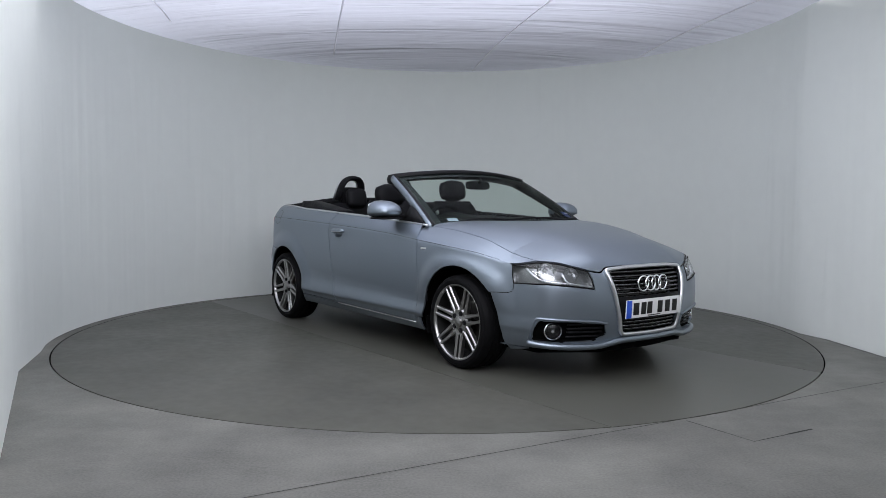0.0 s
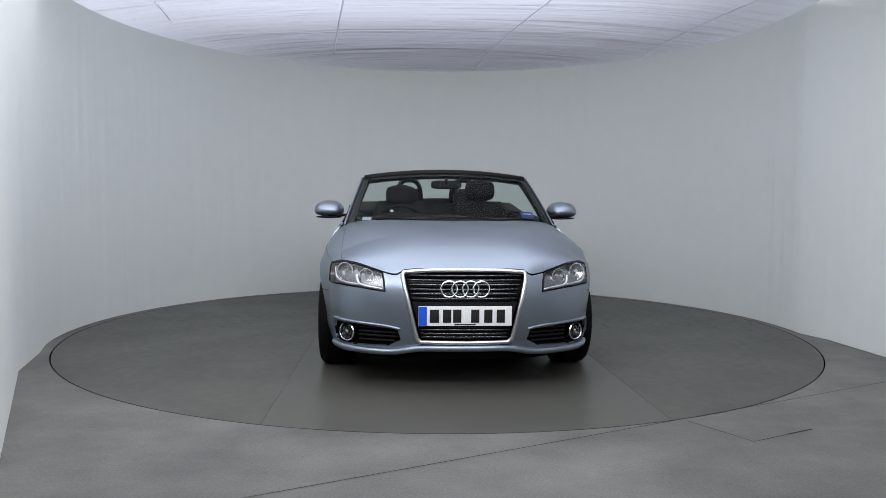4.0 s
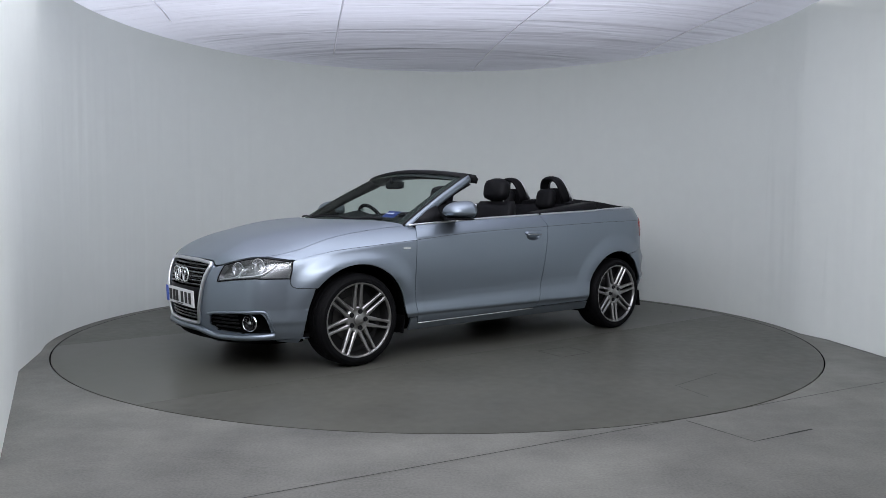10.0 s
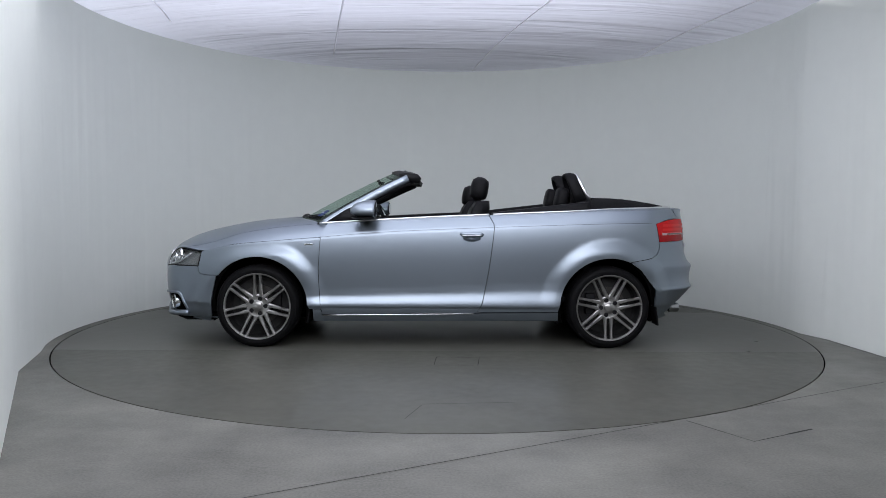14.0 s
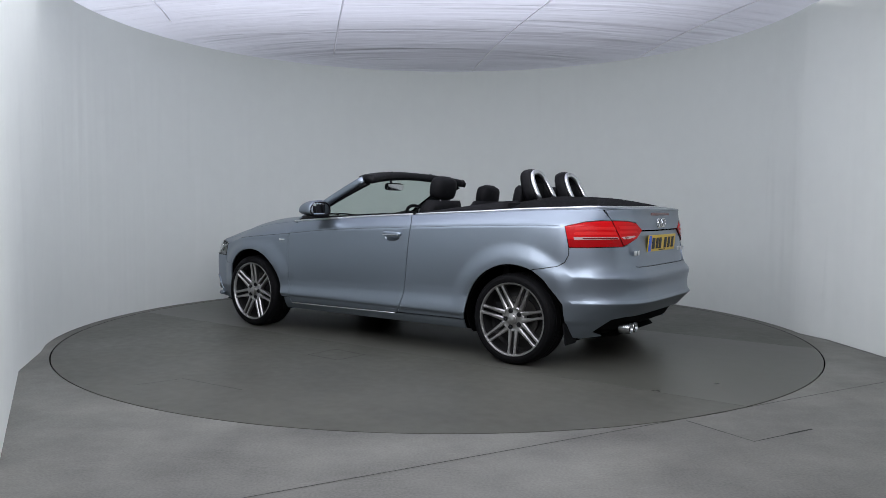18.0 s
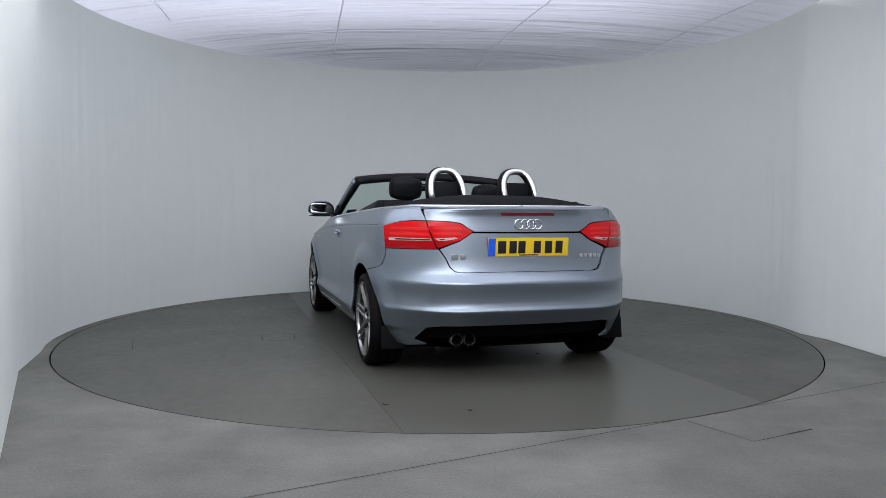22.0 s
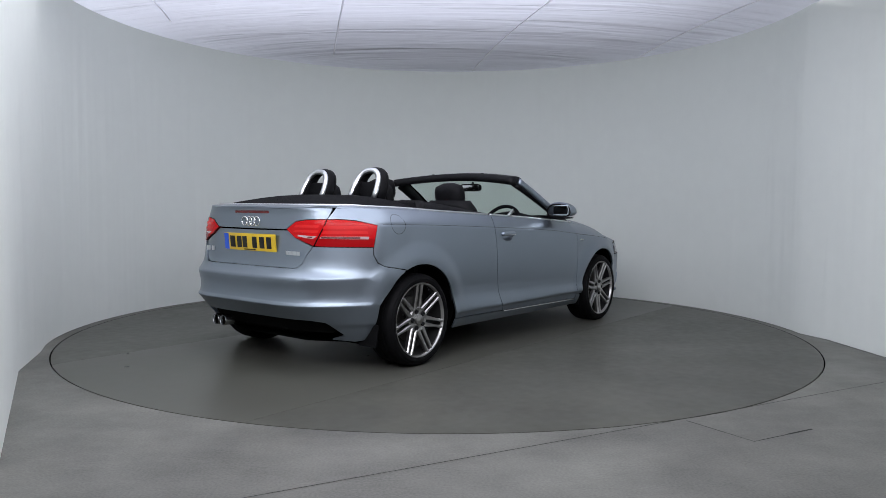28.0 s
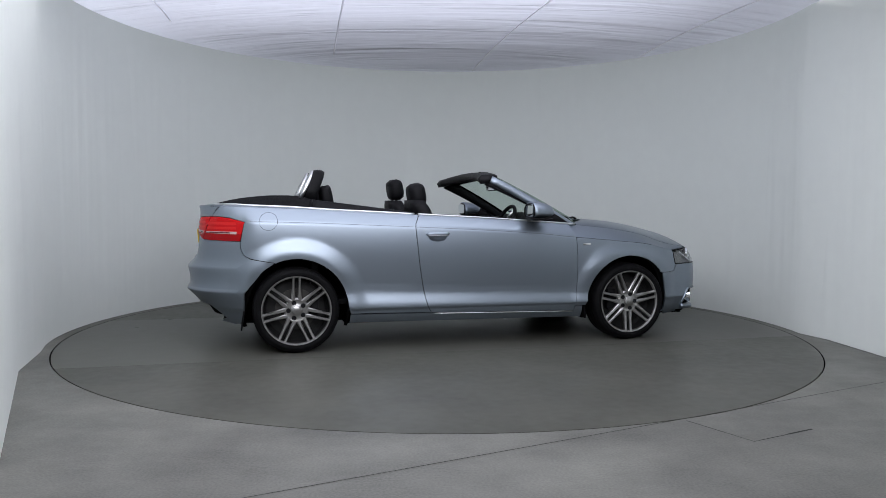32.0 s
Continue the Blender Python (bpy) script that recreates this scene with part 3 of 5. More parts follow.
def side_y(x, z):
    """Half the width at x, z: a crease above, a ledge over the sill below, flares round the wheels."""
    zc, zl = ZC(x), LEDGE(x)
    plan = 1.0 - 0.012 * (abs(x) / 1.3) ** 3
    if z >= zc:
        y = 0.862 + UPPER(z - zc)
    elif z >= zl:
        t = (zc - z) / (zc - zl)
        y = 0.862 + 0.012 * math.sin(math.pi * min(1, t * 1.1) ** 0.8) - 0.007 * t
    elif z > 0.31:
        t = (zl - z) / (zl - 0.31)
        y = 0.855 + 0.019 * (t * t * (3 - 2 * t)) * (1.0 if abs(x) < 0.9 else max(0, 1 - (abs(x) - 0.9) / 0.3))
    else:
        t = (0.31 - z) / 0.14
        k = min(1, t * 7)
        y = 0.855 + 0.019 * (1.0 if abs(x) < 0.9 else max(0, 1 - (abs(x) - 0.9) / 0.3)) - 0.010 * k * k * (3 - 2 * k) - 0.06 * t * t
    y -= 0.0035 * max(0.0, 1 - abs(z - zc) / 0.005) * (1 if -1.62 < x < 1.66 else 0)
    y *= plan
    for hx in (HUB[0], -HUB[0]):
        r = math.hypot(x - hx, z - HUB[1])
        if r < 0.52 and z < zc:
            f = min(1.0, (0.52 - r) / 0.13)
            e = min(1.0, (zc - z) / 0.11)
            low = min(1.0, max(0.45, 0.45 + 0.55 * (z - HUB[1] - 0.02) / 0.25))
            y += 0.027 * low * f * f * (3 - 2 * f) * e * e * (3 - 2 * e)
    return y


def ring(s, z):
    """The body's outer skin all round: s runs along the side, then wraps round the nose (s > XA) or the tail."""
    if abs(s) <= XA:
        return Vector((s, side_y(s, z), z))
    f, (T, X, Y), end = (1, CF, XF(z)) if s > 0 else (-1, CR, XR(z))
    t = (abs(s) - XA) / ARC
    if t > 1:
        t = 2 - t
        sgn = -1
    else:
        sgn = 1
    xh, yh = float(np.interp(t, T, X)), float(np.interp(t, T, Y))
    x = f * (XA + (end - XA) * xh)
    return Vector((x, side_y(x if abs(x) < 1.75 else f * 1.75, z) * yh * sgn, z))


def s_x(x, z):
    """The ring's s at a place x on the side."""
    if abs(x) <= XA:
        return x
    f, (T, X, Y), end = (1, CF, XF(z)) if x > 0 else (-1, CR, XR(z))
    return f * (XA + ARC * float(np.interp((abs(x) - XA) / (end - XA), X, T)))


def s_y(y, z, f):
    """The ring's s at half-width y on the nose (f=1) or tail (f=-1)."""
    T, X, Y = CF if f > 0 else CR
    yh = y / side_y(f * 1.75, z)
    return f * (XA + ARC * float(np.interp(-abs(yh), -Y, T)) * 1.0) if y >= 0 else f * (XA + ARC * (2 - float(np.interp(-abs(yh), -Y, T))))


NOSE = soft_table([(0.7, 0.962), (1.0, 0.946), (1.19, 0.932), (1.4, 0.907), (1.6, 0.873), (1.75, 0.840), (1.86, 0.805), (1.96, 0.763), (2.03, 0.728), (2.09, 0.69), (2.2, 0.60)])


def outer_y(x):
    """The half-width of the nose in plan at the crease."""
    z = ZC(x)
    p = ring(s_x(min(x, XF(z) - 0.002), z), z)
    return max(p.y, 0.05)


def bonnet_crown(x, y):
    d = min(1.2, abs(y) / outer_y(x))
    # a raised panel between two ridges that run back from the grille's corners
    w = max(0.0, min(1.0, (2.02 - x) / 0.15, (x - 1.05) / 0.25))
    ridge = 0.007 * w / (1 + math.exp((abs(y) - 0.36 - 0.24 * (2.05 - x)) / 0.035))
    return ridge + NOSE(x) - (NOSE(x) - ZC(x)) * d ** (3.7 + max(0.0, 1.65 - x) * 5.3)


SEAM = soft_table([(0.0, 0.692), (0.2, 0.690), (0.33, 0.683), (0.36, 0.668), (0.385, 0.656), (0.42, 0.660), (0.459, 0.669), (0.51, 0.685), (0.553, 0.698), (0.612, 0.714), (0.663, 0.721), (0.711, 0.722), (0.741, 0.715), (0.778, 0.701), (0.83, 0.69)])


def edge_at(y):
    """The seam between the bonnet and the nose at half-width y: its x and its height."""
    z = SEAM(y)
    return ring(s_y(y, z, 1), z).x, z


EDGE_Y = np.linspace(0, 0.79, 80)
EDGE_X = [edge_at(y)[0] for y in EDGE_Y]
EDGE_DROP = [edge_at(y)[1] - bonnet_crown(x, y) for x, y in zip(EDGE_X, EDGE_Y)]


WIDE = np.exp(-(np.arange(-12, 13) / 5.0) ** 2)
EDGE_WIDE = np.convolve(np.pad(EDGE_DROP, 12, mode="edge"), WIDE / WIDE.sum(), mode="valid")
EDGE_FINE = np.array(EDGE_DROP) - EDGE_WIDE


def bonnet_top(x, y):
    """The crown of the bonnet and wings, rolled down at the front to meet the seam."""
    behind = max(0.0, float(np.interp(abs(y), EDGE_Y, EDGE_X)) - x)
    front = min(1.0, max(0.0, (x - 1.58) / 0.18))
    rim = min(1.0, max(0.0, (outer_y(x) - abs(y)) / 0.06, front * front * (3 - 2 * front)))
    return Vector((x, y, bonnet_crown(x, y) + rim * (float(np.interp(abs(y), EDGE_Y, EDGE_WIDE)) * math.exp(-behind / 0.17) + float(np.interp(abs(y), EDGE_Y, EDGE_FINE)) * math.exp(-behind / 0.045))))

# ---- the car ----
car = empty("cabriolet")
tagged(car, "silver-blue two-door convertible car with its black fabric roof folded down", "car")
G = 0.0026


def grow(poly, d):
    """Move an outline inwards by d, to leave half a shut line."""
    n, out = len(poly), []
    area = sum(poly[i - 1][0] * poly[i][1] - poly[i][0] * poly[i - 1][1] for i in range(n))
    s = 1 if area > 0 else -1
    for i in range(n):
        a, b, c = Vector(poly[i - 1][:2]), Vector(poly[i][:2]), Vector(poly[(i + 1) % n][:2])
        n1, n2 = (b - a).normalized(), (c - b).normalized()
        q = Vector((-n1.y - n2.y, n1.x + n2.x))
        if q.length < 1e-6:
            q = Vector((-n1.y, n1.x))
        q.normalize()
        out.append(b + q * d * s)
    return out


def arch_pts(hx, r, a0, a1, n=40):
    return [(hx + r * math.cos(radians(a0 + (a1 - a0) * i / n)), HUB[1] + r * math.sin(radians(a0 + (a1 - a0) * i / n))) for i in range(n + 1)]


def ring_poly(pts):
    return [Vector((s_x(x, z), z)) for x, z in pts]


def nose(y, z):
    return Vector((s_y(y, z, 1), z))


def tail(y, z):
    return Vector((s_y(y, z, -1), z))


def both(half, f):
    """An outline that crosses the middle: the given half from one side's edge to the middle, and its mirror image."""
    c = 2 * f * (XA + ARC)
    return half + [Vector((c - p.x, p.y)) for p in half[::-1] if abs(c - 2 * p.x) > 1e-4]


DOOR_F = [(0.818, 0.243), (0.830, 0.314), (0.842, 0.48), (0.842, 0.604), (0.838, 0.70), (0.829, 0.81), (0.812, 0.865), (0.79, 0.912)]
DOOR_R = [(-0.307, 0.258), (-0.331, 0.286), (-0.360, 0.361), (-0.399, 0.57), (-0.426, 0.777), (-0.437, 0.892), (-0.425, 0.93), (-0.402, 0.975)]
BELT = soft_table([(-1.9, 1.036), (-1.62, 1.027), (-1.17, 1.012), (-0.75, 0.995), (-0.337, 0.975), (0.079, 0.955), (0.494, 0.930), (0.784, 0.911), (0.9, 0.9)])
ARCH_R = 0.363
CREASE = [[(s_x(x, ZC(x)), ZC(x) + dz) for x in np.linspace(-1.61, 1.2, 120)] for dz in (-0.032, -0.018, -0.006, 0.0, 0.006, 0.018, 0.032)]
LEDGES = [[(-1.0, z), (1.0, z)] for z in (0.311, 0.298)]


def belt_pts(x0, x1, n=24):
    return [(x0 + (x1 - x0) * i / n, BELT(x0 + (x1 - x0) * i / n)) for i in range(n + 1)]


HEAD_OUT = [(1.712, 0.695), (1.722, 0.64), (1.736, 0.586)]
TAIL_OUT = [(-1.638, 0.921), (-1.652, 0.86), (-1.666, 0.787)]
DUCT = [(0.60, 0.372), (0.375, 0.350), (0.355, 0.290), (0.425, 0.252), (0.62, 0.248)]
DUCT_OUT = [(1.838, 0.250), (1.882, 0.350), (1.905, 0.378)]
GRILLE = [(0.0, 0.679), (0.20, 0.677), (0.340, 0.666), (0.347, 0.650), (0.266, 0.306), (0.248, 0.284), (0.0, 0.282)]
LIP_EDGE = [(0.0, 0.226), (0.30, 0.226), (0.36, 0.205), (0.42, 0.197), (0.56, 0.200), (0.68, 0.208), (0.76, 0.205)]


def head_outline():
    top = [nose(y, SEAM(y) - 0.005) for y in (0.462, 0.50, 0.553, 0.612, 0.663, 0.711, 0.741)]
    return [nose(0.447, 0.561), nose(0.453, 0.62)] + top + ring_poly(HEAD_OUT) + [nose(0.709, 0.592), nose(0.60, 0.581), nose(0.52, 0.571)]


def tail_outer():
    return ring_poly(TAIL_OUT) + [tail(0.70, 0.789), tail(0.556, 0.793), tail(0.586, 0.87), tail(0.606, 0.955), tail(0.66, 0.955), tail(0.727, 0.948)]


def tail_inner():
    return [tail(0.551, 0.795), tail(0.581, 0.87), tail(0.601, 0.955), tail(0.497, 0.952), tail(0.42, 0.941), tail(0.350, 0.893), tail(0.425, 0.842)]


def body_sides():
    f, r = [tuple(p) for p in smooth_line(DOOR_F, 0.03)], [tuple(p) for p in smooth_line(DOOR_R, 0.03)]
    for side in (1, -1):
        o = ring_poly(f + belt_pts(0.78, -0.395) + r[::-1])
        door = part("door", patch_bm(ring, grow(o, G), [HANDLE_DISH], res=0.021, side=side, lines=CREASE + LEDGES), M_PAINT, car)
        handle(door, side)
        # rear quarter, round to the boot lid
        o = (ring_poly(r + belt_pts(-0.41, -1.60)) + [tail(0.70, 1.028), tail(0.665, 1.028), tail(0.622, 1.024), tail(0.612, 0.985), tail(0.606, 0.957), tail(0.66, 0.957), tail(0.727, 0.950)]
             + ring_poly(TAIL_OUT + [(-1.667, 0.74), (-1.645, 0.692), (-1.603, 0.667), (-1.44, 0.638)] + arch_pts(-HUB[0], ARCH_R, 114, 4, 44) + [(-0.91, 0.268), (-0.34, 0.262)]))
        q = part("rear_quarter", patch_bm(ring, grow(o, G), res=0.021, side=side, lines=CREASE + LEDGES), M_PAINT, car)
        # the crease's shade line, put in as a thin dark strip, panel by panel
        for panel, x0, x1 in ((door, 0.822, -0.428), (q, -0.438, -1.60)):
            line = [Vector((s_x(x, ZC(x)), ZC(x))) for x in np.linspace(x0, x1, 40)]
            part("crease", tube_bm(on_skin(ring, line, -0.0006, side), 0.0014, 6), M_DARK, panel, "thin dark strip in place of the fold's shade line")
        if side < 0:
            flap = [Vector((s_x(-1.477 + 0.062 * math.cos(a), 0.93) * 1.0, 0.927 - 0.0 + 0.062 * math.sin(a))) for a in np.linspace(0, 2 * math.pi, 40)[:-1]]
            part("fuel_flap", tube_bm(on_skin(ring, flap, -0.0012, side), 0.0018, 6, closed=True), M_DARK, q, "round fuel flap shut line")
        # front wing below the crease
        o = ring_poly([(0.91, 0.285), (0.82, 0.285)] + [p for p in f if 0.30 < p[1] < 0.80] + [(0.831, 0.806)]
                      + [(x, ZC(x)) for x in np.linspace(0.85, 1.66, 24)] + [(1.70, 0.702)] + HEAD_OUT + [(1.737, 0.560), (1.726, 0.539), (1.70, 0.529), (1.59, 0.524)]
                      + arch_pts(HUB[0], ARCH_R, 38, 177, 46))
        wing = part("front_wing", patch_bm(ring, grow(o, 0.0012), res=0.021, side=side, lines=[[(s_x(x, ZC(x)), ZC(x) - dz) for x in np.linspace(0.82, 1.64, 40)] for dz in (0.006, 0.02, 0.036)] + LEDGES), M_PAINT, car)
        # dark strip for the shade under the crease, carried on along the wing
        line = [Vector((s_x(x, ZC(x)), ZC(x))) for x in np.linspace(0.836, 1.50, 30)]
        part("crease", tube_bm(on_skin(ring, line, -0.0004, side), 0.0013, 6), M_DARK, wing, "thin dark strip in place of the fold's shade line")
        part("badge", box_bm(0.062, 0.004, 0.012, (0.915, (side_y(0.915, 0.757) + 0.001) * side, 0.757), 0.0015), M_CHROME, wing, "small chrome badge")
        # sill
        o = ring_poly([(0.885, 0.19), (0.885, 0.28), (0.83, 0.28), (0.816, 0.237), (-0.30, 0.252), (-0.34, 0.257), (-0.912, 0.262), (-0.915, 0.2)])
        sill = part("sill", patch_bm(ring, grow(o, 0.0012), res=0.028, side=side), M_PAINT, car)
        part("sill_trim", tube_bm([Vector((x, (side_y(x, z) + 0.0025) * side, z)) for x, z in [(0.81 - 0.11 * k, 0.2375 + 0.0155 * k / 10) for k in range(11)]], 0.004, 6), M_SATIN, sill, "thin bright sill trim")
        # wheel arch liners and mud flaps
        for hx in (HUB[0], -HUB[0]):
            rows = []
            for a in np.linspace(-20, 200, 30):
                c, s = math.cos(radians(a)), math.sin(radians(a))
                lx, lz = hx + 0.36 * c, HUB[1] + 0.36 * s
                yo = ring(s_x(lx, max(0.17, lz)), max(0.17, lz)).y - 0.018
                rows.append([Vector((hx + q * c, y * side, HUB[1] + q * s)) for q, y in ((0.357, yo), (0.385, yo - 0.03), (0.385, 0.50))])
            bm = bmesh.new()
            V = [[bm.verts.new(p) for p in row] for row in rows]
            for a, b in zip(V[:-1], V[1:]):
                for j in range(2):
                    bm.faces.new((a[j], a[j + 1], b[j + 1], b[j]))
            c = bm.verts.new((hx, 0.50 * side, HUB[1]))
            for a, b in zip(V[:-1], V[1:]):
                bm.faces.new((a[2], b[2], c))
            part("arch_liner", bm, M_DARK, car)
        for x, y, w, h, d in ((-1.655, 0.755, 0.15, 0.14, 0.012), (0.92, 0.775, 0.13, 0.12, 0.012)):
            part("mud_flap", box_bm(d, w, h, (x, y * side, 0.235), 0.008, 2, pose(0, 0, 0, 0, 8 if x < 0 else -8, 0)), M_RUBBER, car)


HANDLE_DISH = [Vector((-0.273 + 0.068 * math.cos(a) * (1 - 0.12 * math.sin(a)), 0.815 + 0.032 * math.sin(a))) for a in np.linspace(0, 2 * math.pi, 33)[:-1]]


def handle(door, side):
    """A grip across a dished recess."""
    def bowl(u, v):
        p = ring(u, v)
        d = math.hypot((u + 0.273) / 0.070, (v - 0.815) / 0.034)
        p.y -= 0.028 * max(0.0, 1 - d ** 3)
        return p
    part("handle_recess", patch_bm(bowl, HANDLE_DISH, res=0.008, flange=0.0, side=side), M_PAINT, door, "dished recess behind the grip")
    rows = []
    for k, x in enumerate(np.linspace(-0.360, -0.186, 15)):
        e = max(0.0, 1 - abs(k - 7) ** 6 / 7.0 ** 6) ** 0.4
        z, y = 0.8375 + 0.02 * (x + 0.273), side_y(x, 0.8375) + 0.016 * e - 0.004
        rows.append([Vector((x, (y + 0.013 * math.cos(a)) * side, z + 0.0175 * (0.3 + 0.7 * e) * math.copysign(abs(math.sin(a)) ** 0.8, math.sin(a)))) for a in (2 * math.pi * i / 14 for i in range(14))])
    part("door_handle", loft_bm(rows), M_PAINT, door, "painted pull handle with a bright edge")
    part("handle_trim", tube_bm([Vector((x, (side_y(x, 0.826) + 0.0225) * side, 0.829)) for x in np.linspace(-0.345, -0.20, 8)], 0.0022, 6), M_SATIN, door)


def shell():
    """The dark body behind the skin, seen in the shut lines and through the openings."""
    def inner(s, z):
        p = ring(s, z)
        return Vector((p.x * 0.975, p.y * 0.965, p.z))
    for side in (1, -1):
        o = ring_poly([(1.65, 0.25), (1.90, 0.25)] + [(2.0, 0.50), (1.68, 0.50), (1.62, 0.56), (1.60, 0.70), (0.83, 0.80), (0.79, 0.87), (-0.4, 0.93), (-1.6, 0.97)] + [(-1.80, 0.97), (-1.85, 0.30), (-1.70, 0.25)]
                      + arch_pts(-HUB[0], 0.375, 170, 8, 24) + [(-0.9, 0.2), (0.9, 0.2)] + arch_pts(HUB[0], 0.375, 172, 8, 24))
        part("inner_body", patch_bm(inner, o, res=0.06, flange=0.0, side=side), M_DARK, car)
    pan = [(2.05, -0.4), (2.05, 0.4), (1.85, 0.70), (1.66, 0.70), (1.66, 0.55), (0.92, 0.55), (0.92, 0.70), (-0.92, 0.70), (-0.92, 0.55), (-1.66, 0.55), (-1.66, 0.60), (-1.72, 0.50), (-1.80, 0.35)]
    pan += [(x, -y) for x, y in pan[::-1] if abs(y) > 0.41 or x < 0]
    bm = patch_bm(lambda u, v: Vector((u, v, 0.178)), pan, res=0.2, edge=0.2, flange=0.0, away=Vector((0, 0, 9)))
    part("underbody", bm, M_DARK, car)
    for sx in (1, -1):
        part("axle", tube_bm([(sx * HUB[0], -0.72, 0.29), (sx * HUB[0], 0.72, 0.29)], 0.035, 10), M_DARK, car)
    part("silencer", box_bm(0.36, 0.75, 0.15, (-1.58, 0.1, 0.27), 0.05), M_DARK, car)


def bonnet():
    half = [Vector((edge_at(y)[0] - 0.002, y)) for y in np.linspace(0, 0.692, 40)]
    n0 = len(half)
    x0 = edge_at(0.70)[0]
    half += [Vector(p) for p in smooth_line([(x0 - 0.012, 0.703), (x0 - 0.10, 0.712), (1.55, 0.722), (1.348, 0.727), (1.1, 0.735), (0.93, 0.742), (0.86, 0.743)], 0.03)]
    line = half[n0:]
    half += [Vector((0.87, 0.72)), Vector((0.98, 0.6)), Vector((1.09, 0.35)), Vector((1.125, 0.0))]
    full = half + [Vector((p.x, -p.y)) for p in half[::-1][1:-1]]
    part("bonnet", patch_bm(bonnet_top, full, res=0.025, lift=0.001, away=Vector((1.2, 0, 0))), M_PAINT, car)
    for side in (1, -1):
        w = [p + Vector((0.0, 0.8 * G)) for p in line] + [Vector((0.815, 0.752)), Vector((0.796, 0.775)), Vector((0.798, 0.80)), Vector((0.812, 0.835))]
        w += [Vector((x, outer_y(x) - 0.001)) for x in np.linspace(0.825, 1.66, 30)] + [Vector((1.70, outer_y(1.70) - 0.002))]
        w += [Vector((edge_at(y)[0] - 0.003, y)) for y in (0.775, 0.765, 0.75, 0.735, 0.72, 0.709)]
        corner = [Vector(p) for p in ((0.70, 0.70), (0.86, 0.70), (0.86, 0.815), (0.70, 0.815))]
        part("wing_corner", patch_bm(bonnet_top, corner, res=0.02, lift=-0.006, side=side, away=Vector((1.2, 0, 0))), M_PAINT, car)
        part("wing_top", patch_bm(bonnet_top, w, res=0.022, side=side, away=Vector((1.2, 0, 0))), M_PAINT, car)


def plate(parent, x, z, material, f, tilt):
    """A number plate with a blue band and plain bars for its characters. f: 1 at the nose, -1 at the tail."""
    p = empty("number_plate")
    p.parent = parent
    p.location, p.rotation_euler = (x, 0, z), (0, radians(tilt), 0)
    part("plate", box_bm(0.008, 0.52, 0.111, (0, 0, 0), 0.003), material, p)
    part("band", box_bm(0.003, 0.045, 0.107, (f * 0.005, -f * 0.2365, 0), 0.001), M_BLUE, p, "blue band")
    for y0 in (-0.172, -0.102, -0.045, 0.055, 0.128, 0.198):
        part("bar", box_bm(0.002, 0.046 if y0 != -0.172 else 0.052, 0.074, (f * 0.0052, f * y0, 0.0), 0.0006), M_INK, p, "plain dark bar")
    part("dealer_strip", box_bm(0.002, 0.12, 0.006, (f * 0.0052, 0.0, -0.047), 0.0005), M_INK, p)
    return p


def four_rings(parent, x, z, r, gap, f, lift_fn, tube):
    for k in range(4):
        y = (k - 1.5) * gap
        pts = [Vector((lift_fn(y + r * math.cos(a)) + f * 0.004 * (k % 2), y + r * math.cos(a), z + r * math.sin(a))) for a in np.linspace(0, 2 * math.pi, 33)[:-1]]
        part("emblem_ring", tube_bm(pts, tube, 8, closed=True), M_CHROME, parent, "chrome ring")


